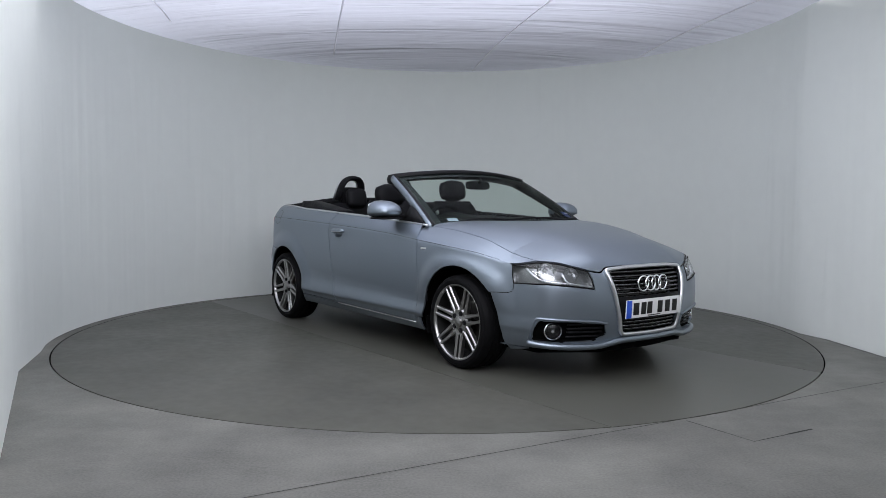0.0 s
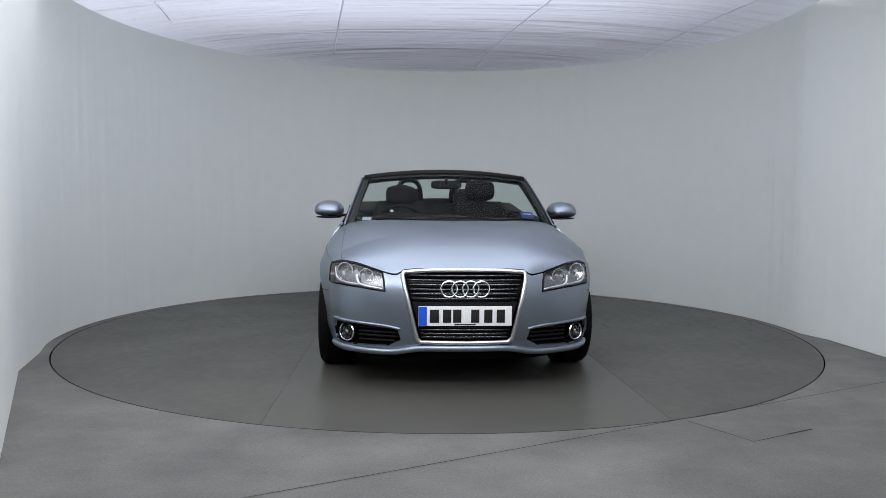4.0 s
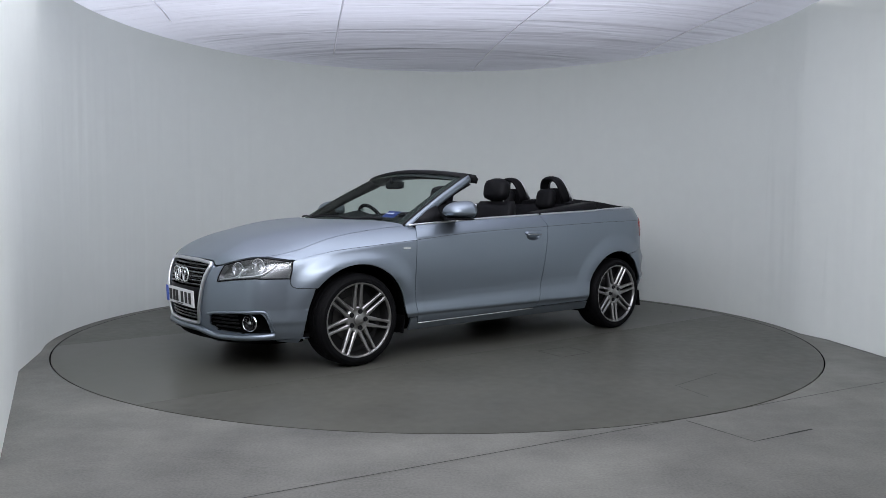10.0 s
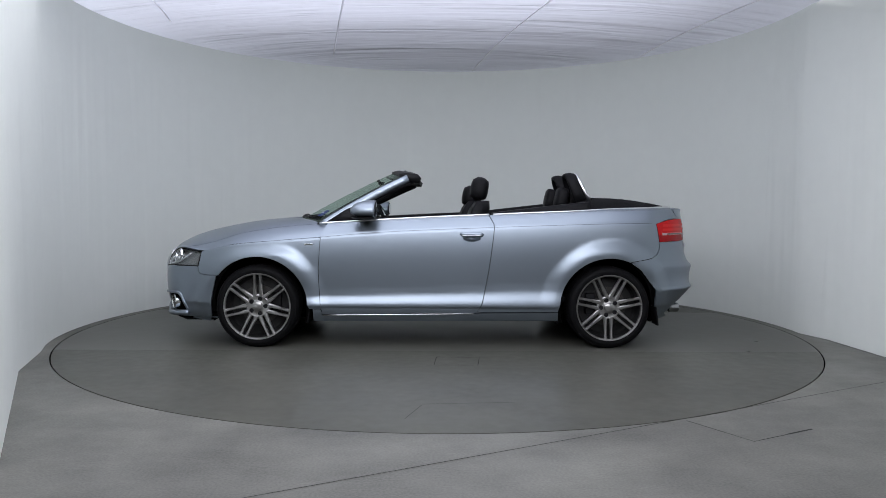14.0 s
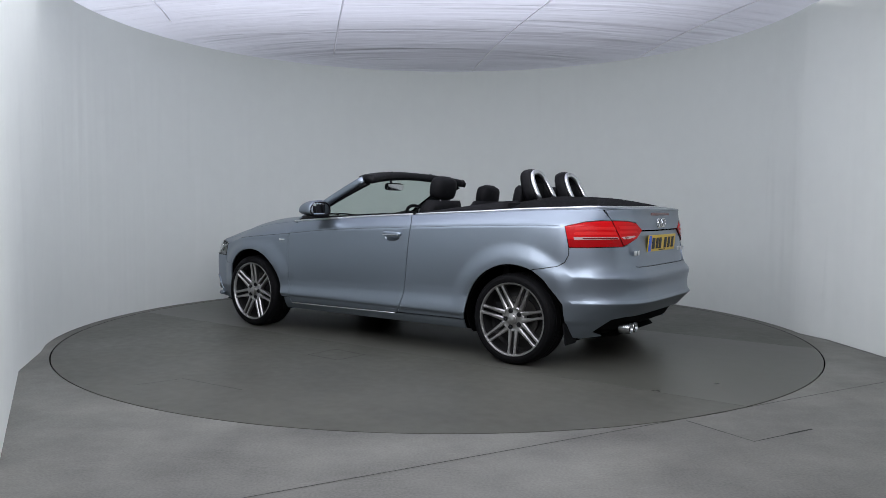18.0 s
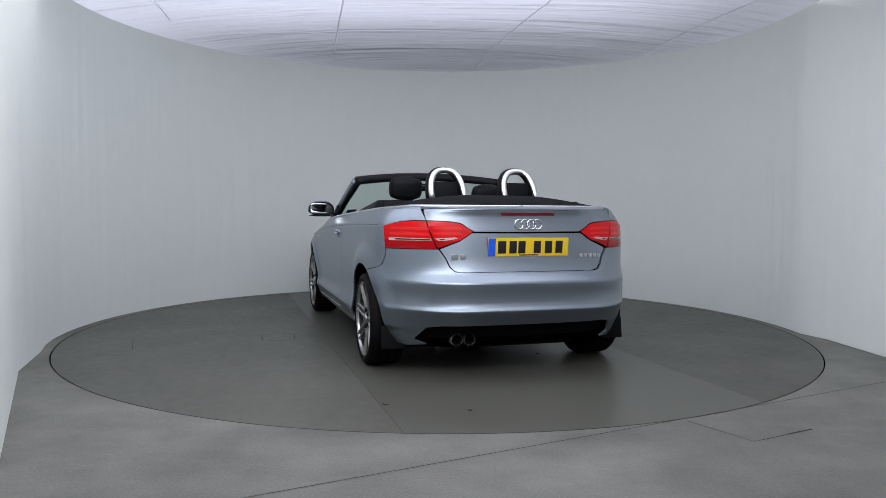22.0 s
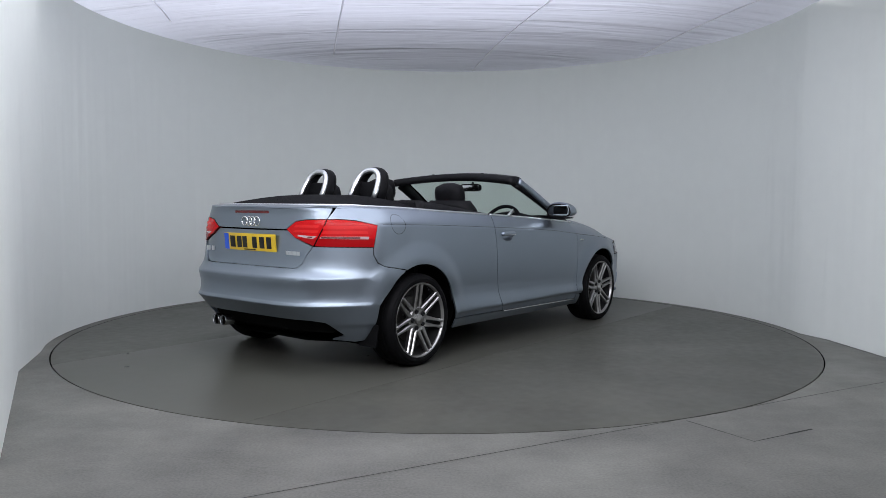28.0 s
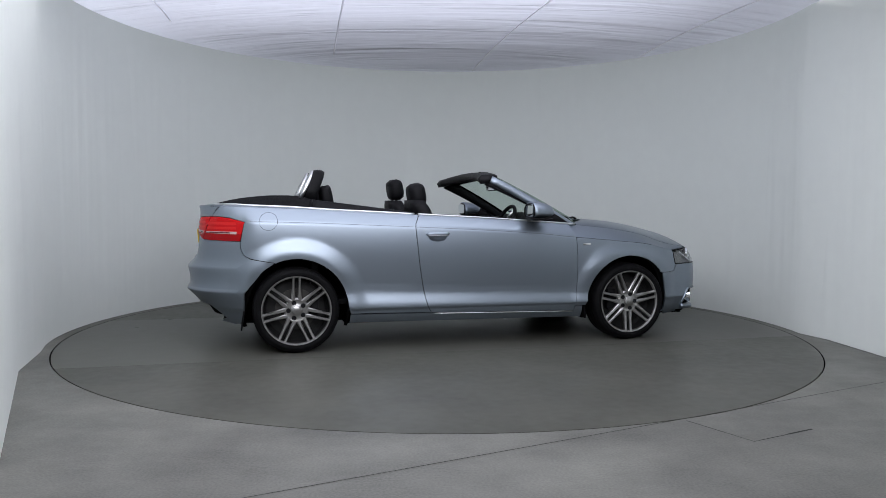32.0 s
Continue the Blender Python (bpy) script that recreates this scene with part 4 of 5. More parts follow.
def front_end():
    head = head_outline()
    # bumper skin: grille and duct openings cut out
    lower_head = [nose(0.709, 0.588), nose(0.60, 0.577), nose(0.52, 0.567), nose(0.442, 0.556), nose(0.448, 0.62), nose(0.457, SEAM(0.457) - 0.005)]
    half = (ring_poly([(1.594, 0.521), (1.701, 0.526), (1.728, 0.5365), (1.7395, 0.560), (1.7385, 0.584)]) + lower_head + [nose(y, SEAM(y) - 0.005) for y in (0.44, 0.42, 0.40, 0.385, 0.372, 0.36, 0.345, 0.33, 0.30, 0.2, 0.1, 0.0)])
    low = [nose(y, z) for y, z in LIP_EDGE] + ring_poly([(1.80, 0.197), (1.72, 0.182), (1.665, 0.176), (1.646, 0.22), (1.644, 0.30), (1.627, 0.40), (1.605, 0.48)])
    c = 2 * (XA + ARC)
    full = half + [Vector((c - p.x, p.y)) for p in half[::-1][1:]] + [Vector((c - p.x, p.y)) for p in low[::-1][:-1]] + low
    g_half = [nose(y, z) for y, z in GRILLE]
    grille_o = round_poly(g_half + [Vector((c - p.x, p.y)) for p in g_half[::-1][1:-1]], 0.035)
    ducts = [round_poly([nose(y, z) for y, z in DUCT] + ring_poly(DUCT_OUT), 0.012)]
    ducts.append([Vector((c - p.x, p.y)) for p in ducts[0]])
    bumper = part("front_bumper", patch_bm(ring, full, [grille_o] + ducts, res=0.026), M_PAINT, car)
    # the flare over each duct and the blade beneath it
    for side in (1, -1):
        up = [nose(y, z) for y, z in [(0.36, 0.352), (0.45, 0.368), (0.60, 0.380)]] + ring_poly([(1.915, 0.390), (1.885, 0.381), (1.866, 0.345), (1.826, 0.262)])
        part("duct_flare", tube_bm(on_skin(ring, smooth_line(up, 0.02), 0.001, side), 0.0085, 8, flat=1.0), M_PAINT, bumper)
        # duct: dark back, slats and the fog lamp
        d = empty("air_duct")
        d.parent = car
        o = ducts[0]
        part("duct_back", join_bm(patch_bm(ring, o, res=0.04, lift=-0.05, flange=0.0, side=side), strip_bm(ring, o, 0.0, -0.05, side)), M_DARK, d)
        for k, z in enumerate((0.275, 0.300, 0.325, 0.350)):
            y1 = 0.60
            pts = [nose(y, z + 0.012 * (y - 0.4)) for y in np.linspace(0.365 + 0.02 * abs(k - 1.5), y1, 10)]
            part("slat", tube_bm(on_skin(ring, pts, -0.018, side), 0.006, 6), M_BLACK, d)
        fog = empty("fog_lamp")
        fog.parent = car
        p = ring(*nose(0.675, 0.317))
        fog.matrix_basis = Matrix.Translation((p.x - 0.012, (p.y - 0.006) * side, p.z)) @ pose(0, 0, 0, 0, 0, 33 * side)
        part("chrome_ring", lathe_bm([(0.040, -0.03), (0.044, 0.0), (0.048, 0.005), (0.053, 0.0), (0.055, -0.03)], 40, "X"), M_CHROME, fog, "chrome ring")
        part("reflector", lathe_bm([(0.0, -0.028), (0.02, -0.026), (0.034, -0.012), (0.041, 0.0)], 32, "X"), M_GLOSSBLACK, fog)
        part("bulb_shield", lathe_bm([(0.0, -0.002), (0.010, -0.004), (0.012, -0.02)], 16, "X"), M_CHROME, fog)
        part("lens", lathe_bm([(0.0, 0.005), (0.025, 0.003), (0.041, -0.004)], 32, "X"), M_LENS, fog, "clear lens")
        headlamp(head, side)
    # one painted blade right across under the ducts and the grille
    half = [Vector(p) for p in smooth_line([nose(y, z) for y, z in [(0.0, 0.252), (0.22, 0.250), (0.30, 0.240), (0.37, 0.226), (0.44, 0.221), (0.56, 0.224), (0.64, 0.229)]] + ring_poly([(1.90, 0.236), (1.82, 0.243)]), 0.02)]
    line = [Vector((c - p.x, p.y)) for p in half[::-1][:-1]] + half
    part("chin_blade", tube_bm(on_skin(ring, line, 0.012), 0.019, 10, flat=1.0), M_PAINT, bumper)
    # grille
    gr = empty("radiator_grille")
    gr.parent = car
    frame_ = on_skin(ring, resample(grille_o, 0.02), 0.008)
    part("grille_frame", tube_bm(frame_, 0.0125, 8, closed=True, up=(1, 0, 0)), M_SATIN, gr, "bright satin frame")
    part("grille_back", join_bm(patch_bm(ring, grille_o, res=0.05, lift=-0.045, flange=0.0), strip_bm(ring, grille_o, 0.004, -0.045)), M_GLOSSBLACK, gr)

    def half_w(z):
        return float(np.interp(z, [0.292, 0.655, 0.67], [0.25, 0.345, 0.335])) - 0.012
    for z in (0.652, 0.627, 0.602, 0.577, 0.552, 0.527, 0.352, 0.330, 0.310):
        w = half_w(z)
        pts = [Vector((ring(*nose(abs(y), z)).x - 0.014, y, z)) for y in np.linspace(-w, w, 14)]
        part("slat", tube_bm(pts, 0.0085, 6, flat=1.5), M_GLOSSBLACK, gr)
        part("slat_edge", tube_bm([p + Vector((0.0095, 0, 0.0035)) for p in pts], 0.0010, 5), M_GUNMETAL, gr, "thin bright slat edge")
    pw = 0.29
    o = [nose(y, z) for y, z in ((0, 0.509), (pw + 0.005, 0.509), (pw - 0.033, 0.366), (0, 0.366))]
    part("plate_carrier", patch_bm(ring, o[:3] + [o[3]] + [Vector((c - p.x, p.y)) for p in (o[2], o[1])], res=0.04, lift=-0.004), M_BLACK, gr)
    plate(car, 2.152, 0.434, M_WHITEPLATE, 1, 3)
    four_rings(gr, 2.128, 0.582, 0.0445, 0.060, 1, lambda y: ring(*nose(abs(y), 0.582)).x + 0.004, 0.006)
    # black lower lip
    o = [nose(y, z - 0.002) for y, z in LIP_EDGE[::-1]]
    o2 = [nose(y, z) for y, z in ((0.0, 0.168), (0.4, 0.166), (0.62, 0.172), (0.75, 0.182))]
    half = o
    full = half + [Vector((c - p.x, p.y)) for p in half[::-1][1:]] + [Vector((c - p.x, p.y)) for p in o2[::-1][:-1]] + o2
    part("lower_lip", patch_bm(ring, full, res=0.04, lift=-0.022, flange=0.03), M_DARK, car, "dark lower lip")


def headlamp(outline, side):
    h = empty("headlamp")
    h.parent = car
    o = [p.copy() for p in grow(outline, 0.003)]
    part("housing", join_bm(patch_bm(ring, o, res=0.03, lift=-0.038, flange=0.0, side=side), strip_bm(ring, o, -0.002, -0.038, side)), M_HEADGREY, h, "smoked grey housing")
    part("gasket", tube_bm(on_skin(ring, resample(o, 0.02), -0.001, side), 0.004, 6, closed=True), M_BLACK, h)
    # two reflector bowls
    for (y, z, r) in ((0.690, 0.662, 0.048), (0.566, 0.640, 0.042)):
        p = ring(*nose(y, z))
        b = lathe_bm([(0.010, -0.050), (0.022, -0.045), (r * 0.8, -0.022), (r, -0.006), (r + 0.004, -0.006), (r + 0.004, -0.02)], 32, "X")
        b.transform(Matrix.Translation((p.x - 0.022, (p.y - 0.006) * side, p.z)) @ pose(0, 0, 0, 0, 0, 24 * side))
        part("reflector", b, M_CHROME, h, "chrome reflector bowl")
        b = lathe_bm([(0.0, -0.02), (0.012, -0.022), (0.013, -0.045)], 16, "X")
        b.transform(Matrix.Translation((p.x - 0.022, (p.y - 0.006) * side, p.z)) @ pose(0, 0, 0, 0, 0, 24 * side))
        part("bulb_shield", b, M_SATIN, h)
    # bright strip along the lower edge, turning up between the bowls
    pts = [nose(y, z) for y, z in ((0.462, 0.574), (0.50, 0.581), (0.56, 0.590), (0.60, 0.602), (0.612, 0.625), (0.616, 0.652))]
    part("light_strip", tube_bm(on_skin(ring, smooth_line(pts, 0.015), -0.014, side), 0.0075, 8), M_SATIN, h, "bright daytime light strip")
    pts = [nose(y, z) for y, z in ((0.60, 0.597), (0.68, 0.606), (0.73, 0.618), (0.752, 0.65), (0.757, 0.685))]
    part("light_strip", tube_bm(on_skin(ring, smooth_line(pts, 0.015), -0.016, side), 0.0065, 8), M_SATIN, h, "bright daytime light strip")
    part("lens", patch_bm(ring, o, res=0.03, lift=-0.001, flange=0.0, side=side), M_LENS, h, "clear headlamp lens")


def rear_end():
    c = -2 * (XA + ARC)
    rear = empty("boot_lid")
    rear.parent = car
    # the lid above the step, and below it
    half = [tail(0.610, 1.022), tail(0.604, 0.959), tail(0.497, 0.956), tail(0.418, 0.945), tail(0.343, 0.8945), tail(0.0, 0.8925)]
    lip_mid = [tail(0.0, 1.030), tail(0.35, 1.029), tail(0.55, 1.025)]
    up = half + [Vector((c - p.x, p.y)) for p in half[::-1][1:]] + [Vector((c - p.x, p.y)) for p in lip_mid[::-1][:-1]] + lip_mid
    part("lid_panel", patch_bm(ring, up, res=0.028, flange=0.02), M_PAINT, rear)
    half = [tail(0.0, 0.883), tail(0.350, 0.885), tail(0.425, 0.837), tail(0.542, 0.790), tail(0.507, 0.738), tail(0.487, 0.692), tail(0.46, 0.667), tail(0.43, 0.661), tail(0.0, 0.660)]
    lowp = half + [Vector((c - p.x, p.y)) for p in half[::-1][1:-1]]
    part("lid_panel", patch_bm(ring, lowp, res=0.028, flange=0.02, lift=-0.010), M_PAINT, rear)

    def deck(x, y):
        return Vector((x, y, 1.049 - 0.16 * max(0.0, -x - 1.86) - 0.014 * abs(y / 0.62) ** 2.4))
    t_edge = [Vector(p) for p in smooth_line(TONNEAU_EDGE[3:], 0.03)]
    half = [Vector((p.x - 0.012, p.y + 0.006)) for p in t_edge if p.y < 0.634]
    lip = [Vector((ring(*tail(y, 1.026)).x, y)) for y in np.linspace(0.0, 0.618, 16)]
    full = half + [Vector((p.x, -p.y)) for p in half[::-1][1:]] + [Vector((p.x, -p.y)) for p in lip[::-1]] + lip[1:]
    part("lid_top", patch_bm(deck, full, res=0.028, flange=0.01, away=Vector((-1.9, 0, 0))), M_PAINT, rear)
    part("lid_lip", tube_bm([Vector((ring(*tail(abs(y), 1.027)).x + 0.008, y, 1.0265 - 0.013 * abs(y / 0.62) ** 2.4)) for y in np.linspace(-0.606, 0.606, 41)], 0.0085, 8), M_PAINT, rear)
    o = [tail(0.174, 1.006), tail(0.172, 0.988), tail(0.0, 0.987), tail(0.0, 1.007)]
    part("brake_light", patch_bm(ring, round_poly([o[0], o[1], Vector((c - o[1].x, o[1].y)), Vector((c - o[0].x, o[0].y))], 0.006), res=0.03, lift=0.002, flange=0.004), M_REDDARK, rear, "dark red high brake light strip")
    four_rings(rear, -1.96, 0.937, 0.0285, 0.040, -1, lambda y: ring(*tail(abs(y), 0.937)).x - 0.004, 0.0038)
    plate(car, -1.9765, 0.802, M_YELLOW, -1, -5)
    xb = ring(*tail(0.43, 0.747)).x - 0.001
    part("badge", box_bm(0.004, 0.040, 0.030, (xb, 0.462, 0.747), 0.001), M_SATIN, rear, "plain chrome badge shape")
    part("badge", box_bm(0.004, 0.030, 0.030, (xb + 0.001, 0.41, 0.747), 0.001), M_SATIN, rear, "plain chrome badge shape")
    for k in range(5):
        part("badge", box_bm(0.004, 0.022, 0.024, (xb + 0.003 - 0.002 * k, -0.355 - 0.029 * k, 0.747), 0.001), M_SATIN, rear, "plain chrome badge shape")
    # bumper
    half = (ring_poly([(-1.442, 0.6355), (-1.6035, 0.6645), (-1.6475, 0.690), (-1.6695, 0.740), (-1.669, 0.784)]) + [tail(0.70, 0.786), tail(0.550, 0.789), tail(0.513, 0.735), tail(0.493, 0.687), tail(0.465, 0.660), tail(0.433, 0.655), tail(0.0, 0.6545)])
    low = [tail(0.0, 0.335), tail(0.52, 0.337), tail(0.60, 0.325), tail(0.655, 0.235)] + ring_poly([(-1.80, 0.210), (-1.70, 0.195), (-1.66, 0.205), (-1.648, 0.28), (-1.643, 0.36), (-1.61, 0.47), (-1.53, 0.57)])
    full = half + [Vector((c - p.x, p.y)) for p in half[::-1][1:]] + [Vector((c - p.x, p.y)) for p in low[::-1][:-1]] + low
    bump_lines = [[Vector((-1.66, z)), Vector((c + 1.66, z))] for z in (0.415, 0.428, 0.436, 0.447, 0.585, 0.597, 0.607, 0.62)]
    bumper = part("rear_bumper", patch_bm(ring, full, res=0.026, lines=bump_lines), M_PAINT, car)
    o = [tail(0.0, 0.332), tail(0.52, 0.334), tail(0.585, 0.318), tail(0.630, 0.250), tail(0.59, 0.235), tail(0.0, 0.235)]
    part("diffuser", patch_bm(ring, o + [Vector((c - p.x, p.y)) for p in o[::-1][1:-1]], res=0.04, lift=-0.03, flange=0.02), M_DARK, bumper, "black lower bumper insert")
    # twin exhaust
    for y in (0.434, 0.353):
        ex = part("exhaust_pipe", lathe_bm([(0.028, 0.055), (0.030, -0.012), (0.034, -0.018), (0.0375, -0.012), (0.0375, 0.055)], 32, "X"), M_GUNMETAL, car, "polished exhaust tip")
        ex.location = (-1.922, y, 0.253)
        b = part("bore", lathe_bm([(0.0, 0.045), (0.0285, 0.045), (0.0285, 0.0)], 24, "X"), M_DARK, ex)
    for side in (1, -1):
        for name, o, par in (("tail_lamp", tail_outer(), car), ("inner_tail_lamp", tail_inner(), rear)):
            lamp = empty(name)
            lamp.parent = par
            o = grow(o, 0.0015)
            outer = par is car

            def cut(z0, z1):
                out = []
                n = len(o)
                for i in range(n):
                    a, b = o[i], o[(i + 1) % n]
                    if z0 <= a.y <= z1:
                        out.append(a)
                    hits = [(t, z) for z in (z0, z1) for t in ([(z - a.y) / (b.y - a.y)] if abs(b.y - a.y) > 1e-9 else []) if 0 < t < 1]
                    for t, z in sorted(hits):
                        out.append(a.lerp(b, t))
                return out
            part("lamp_housing", join_bm(patch_bm(ring, o, res=0.04, lift=-0.03, flange=0.0, side=side), strip_bm(ring, o, 0.0, -0.03, side)), M_REDDARK, lamp)
            part("lens", patch_bm(ring, cut(0.8402, 0.99), res=0.02, lift=0.003, flange=0.01, side=side), M_RED, lamp, "glossy red lens")
            part("lower_lens", patch_bm(ring, cut(0.70, 0.8398), res=0.02, lift=0.003, flange=0.01, side=side), M_RED2, lamp, "deep red lower lens")
            strip = ring_poly([(-1.692, 0.836), (-1.688, 0.853), (-1.76, 0.853)]) + ([tail(0.588, 0.852), tail(0.583, 0.840)])
            if not outer:
                strip = [tail(0.545, 0.839), tail(0.565, 0.853), tail(0.455, 0.860), tail(0.440, 0.853), tail(0.50, 0.842)]
            part("clear_strip", patch_bm(ring, strip, res=0.02, lift=0.0045, flange=0.003, side=side), M_REDCLEAR, lamp, "clear reversing strip")
            dark = ring_poly([(-1.735, 0.8405), (-1.735, 0.8495)]) + [tail(0.590, 0.849), tail(0.587, 0.8415)] if outer else [tail(0.535, 0.843), tail(0.545, 0.850), tail(0.515, 0.852), tail(0.512, 0.845)]
            part("strip_dark_patch", patch_bm(ring, dark, res=0.02, lift=0.006, flange=0.002, side=side), M_REDDARK, lamp, "dark red patch on the strip")
            bands = ((0.868, 0.886), (0.900, 0.918)) if outer else ((0.875, 0.890), (0.905, 0.922))
            for z0, z1 in bands:
                ends = ring_poly([(-1.69, z0), (-1.695, z1)]) + [tail(0.600, z1), tail(0.592, z0)] if outer else [tail(0.570, z0), tail(0.577, z1), tail(0.425, z1), tail(0.405, z0)]
                part("glow_band", patch_bm(ring, round_poly(ends, 0.006), res=0.025, lift=0.0042, flange=0.002, side=side), M_REDGLOW, lamp, "brighter red band")
            part("lamp_gasket", tube_bm(on_skin(ring, resample(o, 0.02), -0.001, side), 0.0022, 6, closed=True), M_BLACK, lamp)


TONNEAU_EDGE = [(-1.12, 0.742), (-1.25, 0.735), (-1.4, 0.722), (-1.6, 0.688), (-1.72, 0.640), (-1.80, 0.56), (-1.845, 0.42), (-1.862, 0.2), (-1.864, 0.0)]


def tonneau_z(x, y):
    e = [Vector(p) for p in TONNEAU_EDGE]
    xs, ys = [-p.x for p in e], [p.y for p in e]
    w = float(np.interp(-x, xs, ys)) if -x < 1.864 else 0.0
    d = min(1.0, abs(y) / max(w, 1e-3))
    top = float(np.interp(-x, [1.10, 1.2, 1.3, 1.45, 1.55, 1.65, 1.75, 1.82, 1.864], [1.095, 1.112, 1.118, 1.116, 1.109, 1.095, 1.076, 1.060, 1.044]))
    base = BELT(x) + 0.002 if x > -1.7 else 1.037
    return Vector((x, y, base + max(0.0, top - base) * (1 - d ** 2.8) + 0.004 * noise.noise((x * 5, y * 4, 0))))


def tonneau():
    half = [Vector(p) for p in smooth_line(TONNEAU_EDGE, 0.03)]
    full = half + [Vector((p.x, -p.y)) for p in half[::-1][1:]]
    part("folded_roof", patch_bm(tonneau_z, full, res=0.03, flange=0.03, away=Vector((-1.5, 0, 0.6))), M_FABRIC, car, "black folded fabric roof cover")
    # inner side trim between the seats and the waistline
    for side in (1, -1):
        rows = []
        for x in np.linspace(-0.43, -1.16, 20):
            k = (-0.43 - x) / 0.73
            yo = ring(x, BELT(x)).y - 0.014
            zt = BELT(x) + 0.012 + 0.055 * k
            rows.append([Vector((x, y * side, z)) for y, z in ((yo, BELT(x) - 0.03), (yo, BELT(x) + 0.004), (yo - 0.025, zt), (yo - 0.14 - 0.05 * k, zt + 0.004), (yo - 0.17 - 0.05 * k, zt - 0.02), (yo - 0.18 - 0.05 * k, 0.6))])
        part("side_trim", loft_bm(rows), M_LEATHER, car)
    # bright strip round the cockpit
    for side in (1, -1):
        edge = [Vector(q) for q in smooth_line(TONNEAU_EDGE, 0.03)]
        ex, ey = [-q.x for q in edge], [q.y for q in edge]
        pts = []
        for x in np.linspace(0.845, -1.62, 80):
            k = min(1.0, max(0.0, (-x - 0.95) / 0.45))
            k = k * k * (3 - 2 * k)
            y = (ring(x, BELT(x)).y - 0.002) * (1 - k) + (float(np.interp(-x, ex, ey)) + 0.005) * k if k else ring(x, BELT(x)).y - 0.002
            pts.append(Vector((x, y * side, BELT(x) + 0.002 + 0.008 * k)))
        e = [Vector((p.x - 0.006, (p.y + 0.004) * side, 1.043)) for p in edge if p.x < -1.66]
        # painted shoulder between the skin's top edge and the roof cover
        rows = []
        skin = [ring(s_x(x, BELT(x)), BELT(x) - 0.002) for x in np.linspace(-0.95, -1.60, 22)] + [ring(*tail(q, z)) for q, z in ((0.72, 1.026), (0.70, 1.026), (0.68, 1.026), (0.66, 1.026), (0.64, 1.025), (0.624, 1.022))]
        for p in skin:
            f = min(edge, key=lambda q: (Vector((q.x, q.y)) - Vector((p.x + 0.02, p.y))).length)
            q = Vector((f.x, f.y - 0.006, max(p.z + 0.004, min(1.040, BELT(f.x) + 0.008))))
            rows.append([Vector((v.x, v.y * side, v.z)) for v in (p.lerp(q, t) + Vector((0, 0, 0.006 * math.sin(math.pi * t))) for t in np.linspace(0, 1, 6))])
        bm = bmesh.new()
        V = [[bm.verts.new(p) for p in row] for row in rows]
        for r0, r1 in zip(V[:-1], V[1:]):
            for j in range(5):
                bm.faces.new((r0[j], r0[j + 1], r1[j + 1], r1[j]) if side < 0 else (r0[j], r1[j], r1[j + 1], r0[j + 1]))
        part("shoulder", bm, M_PAINT, car, "painted shoulder beside the folded roof")
        cut_ = [i for i, p in enumerate(pts) if p.x < -0.405]
        part("waist_trim", tube_bm(pts[:cut_[0]], 0.0078, 8), M_SATIN, car, "bright waistline strip")
        part("waist_trim", tube_bm(pts[cut_[0]:] + e[1:], 0.0078, 8), M_SATIN, car, "bright waistline strip")
        # inside of the door, with its soft cap
        rows = []
        for x in np.linspace(0.80, -0.40, 26):
            yo = ring(x, BELT(x)).y - 0.012
            rows.append([Vector((x, y * side, z)) for y, z in ((yo, BELT(x) - 0.04), (yo, BELT(x) + 0.006), (yo - 0.012, BELT(x) + 0.012), (yo - 0.07, BELT(x) + 0.004), (yo - 0.09, BELT(x) - 0.02), (yo - 0.10, 0.45))])
        part("door_trim", loft_bm(rows), M_LEATHER, car)


def ws(u, v):
    """The windscreen: u across, v up."""
    e = 1 - u * u
    a = Vector((0.86 + 0.215 * e ** 0.8, 0.742 * u, 0.912 + 0.018 * e))
    b = Vector((0.235 + 0.095 * e, 0.645 * u, 1.268 + 0.045 * e))
    p = a.lerp(b, v)
    bulge = 4 * v * (1 - v)
    return p + Vector((0.006, 0, 0.010)) * bulge


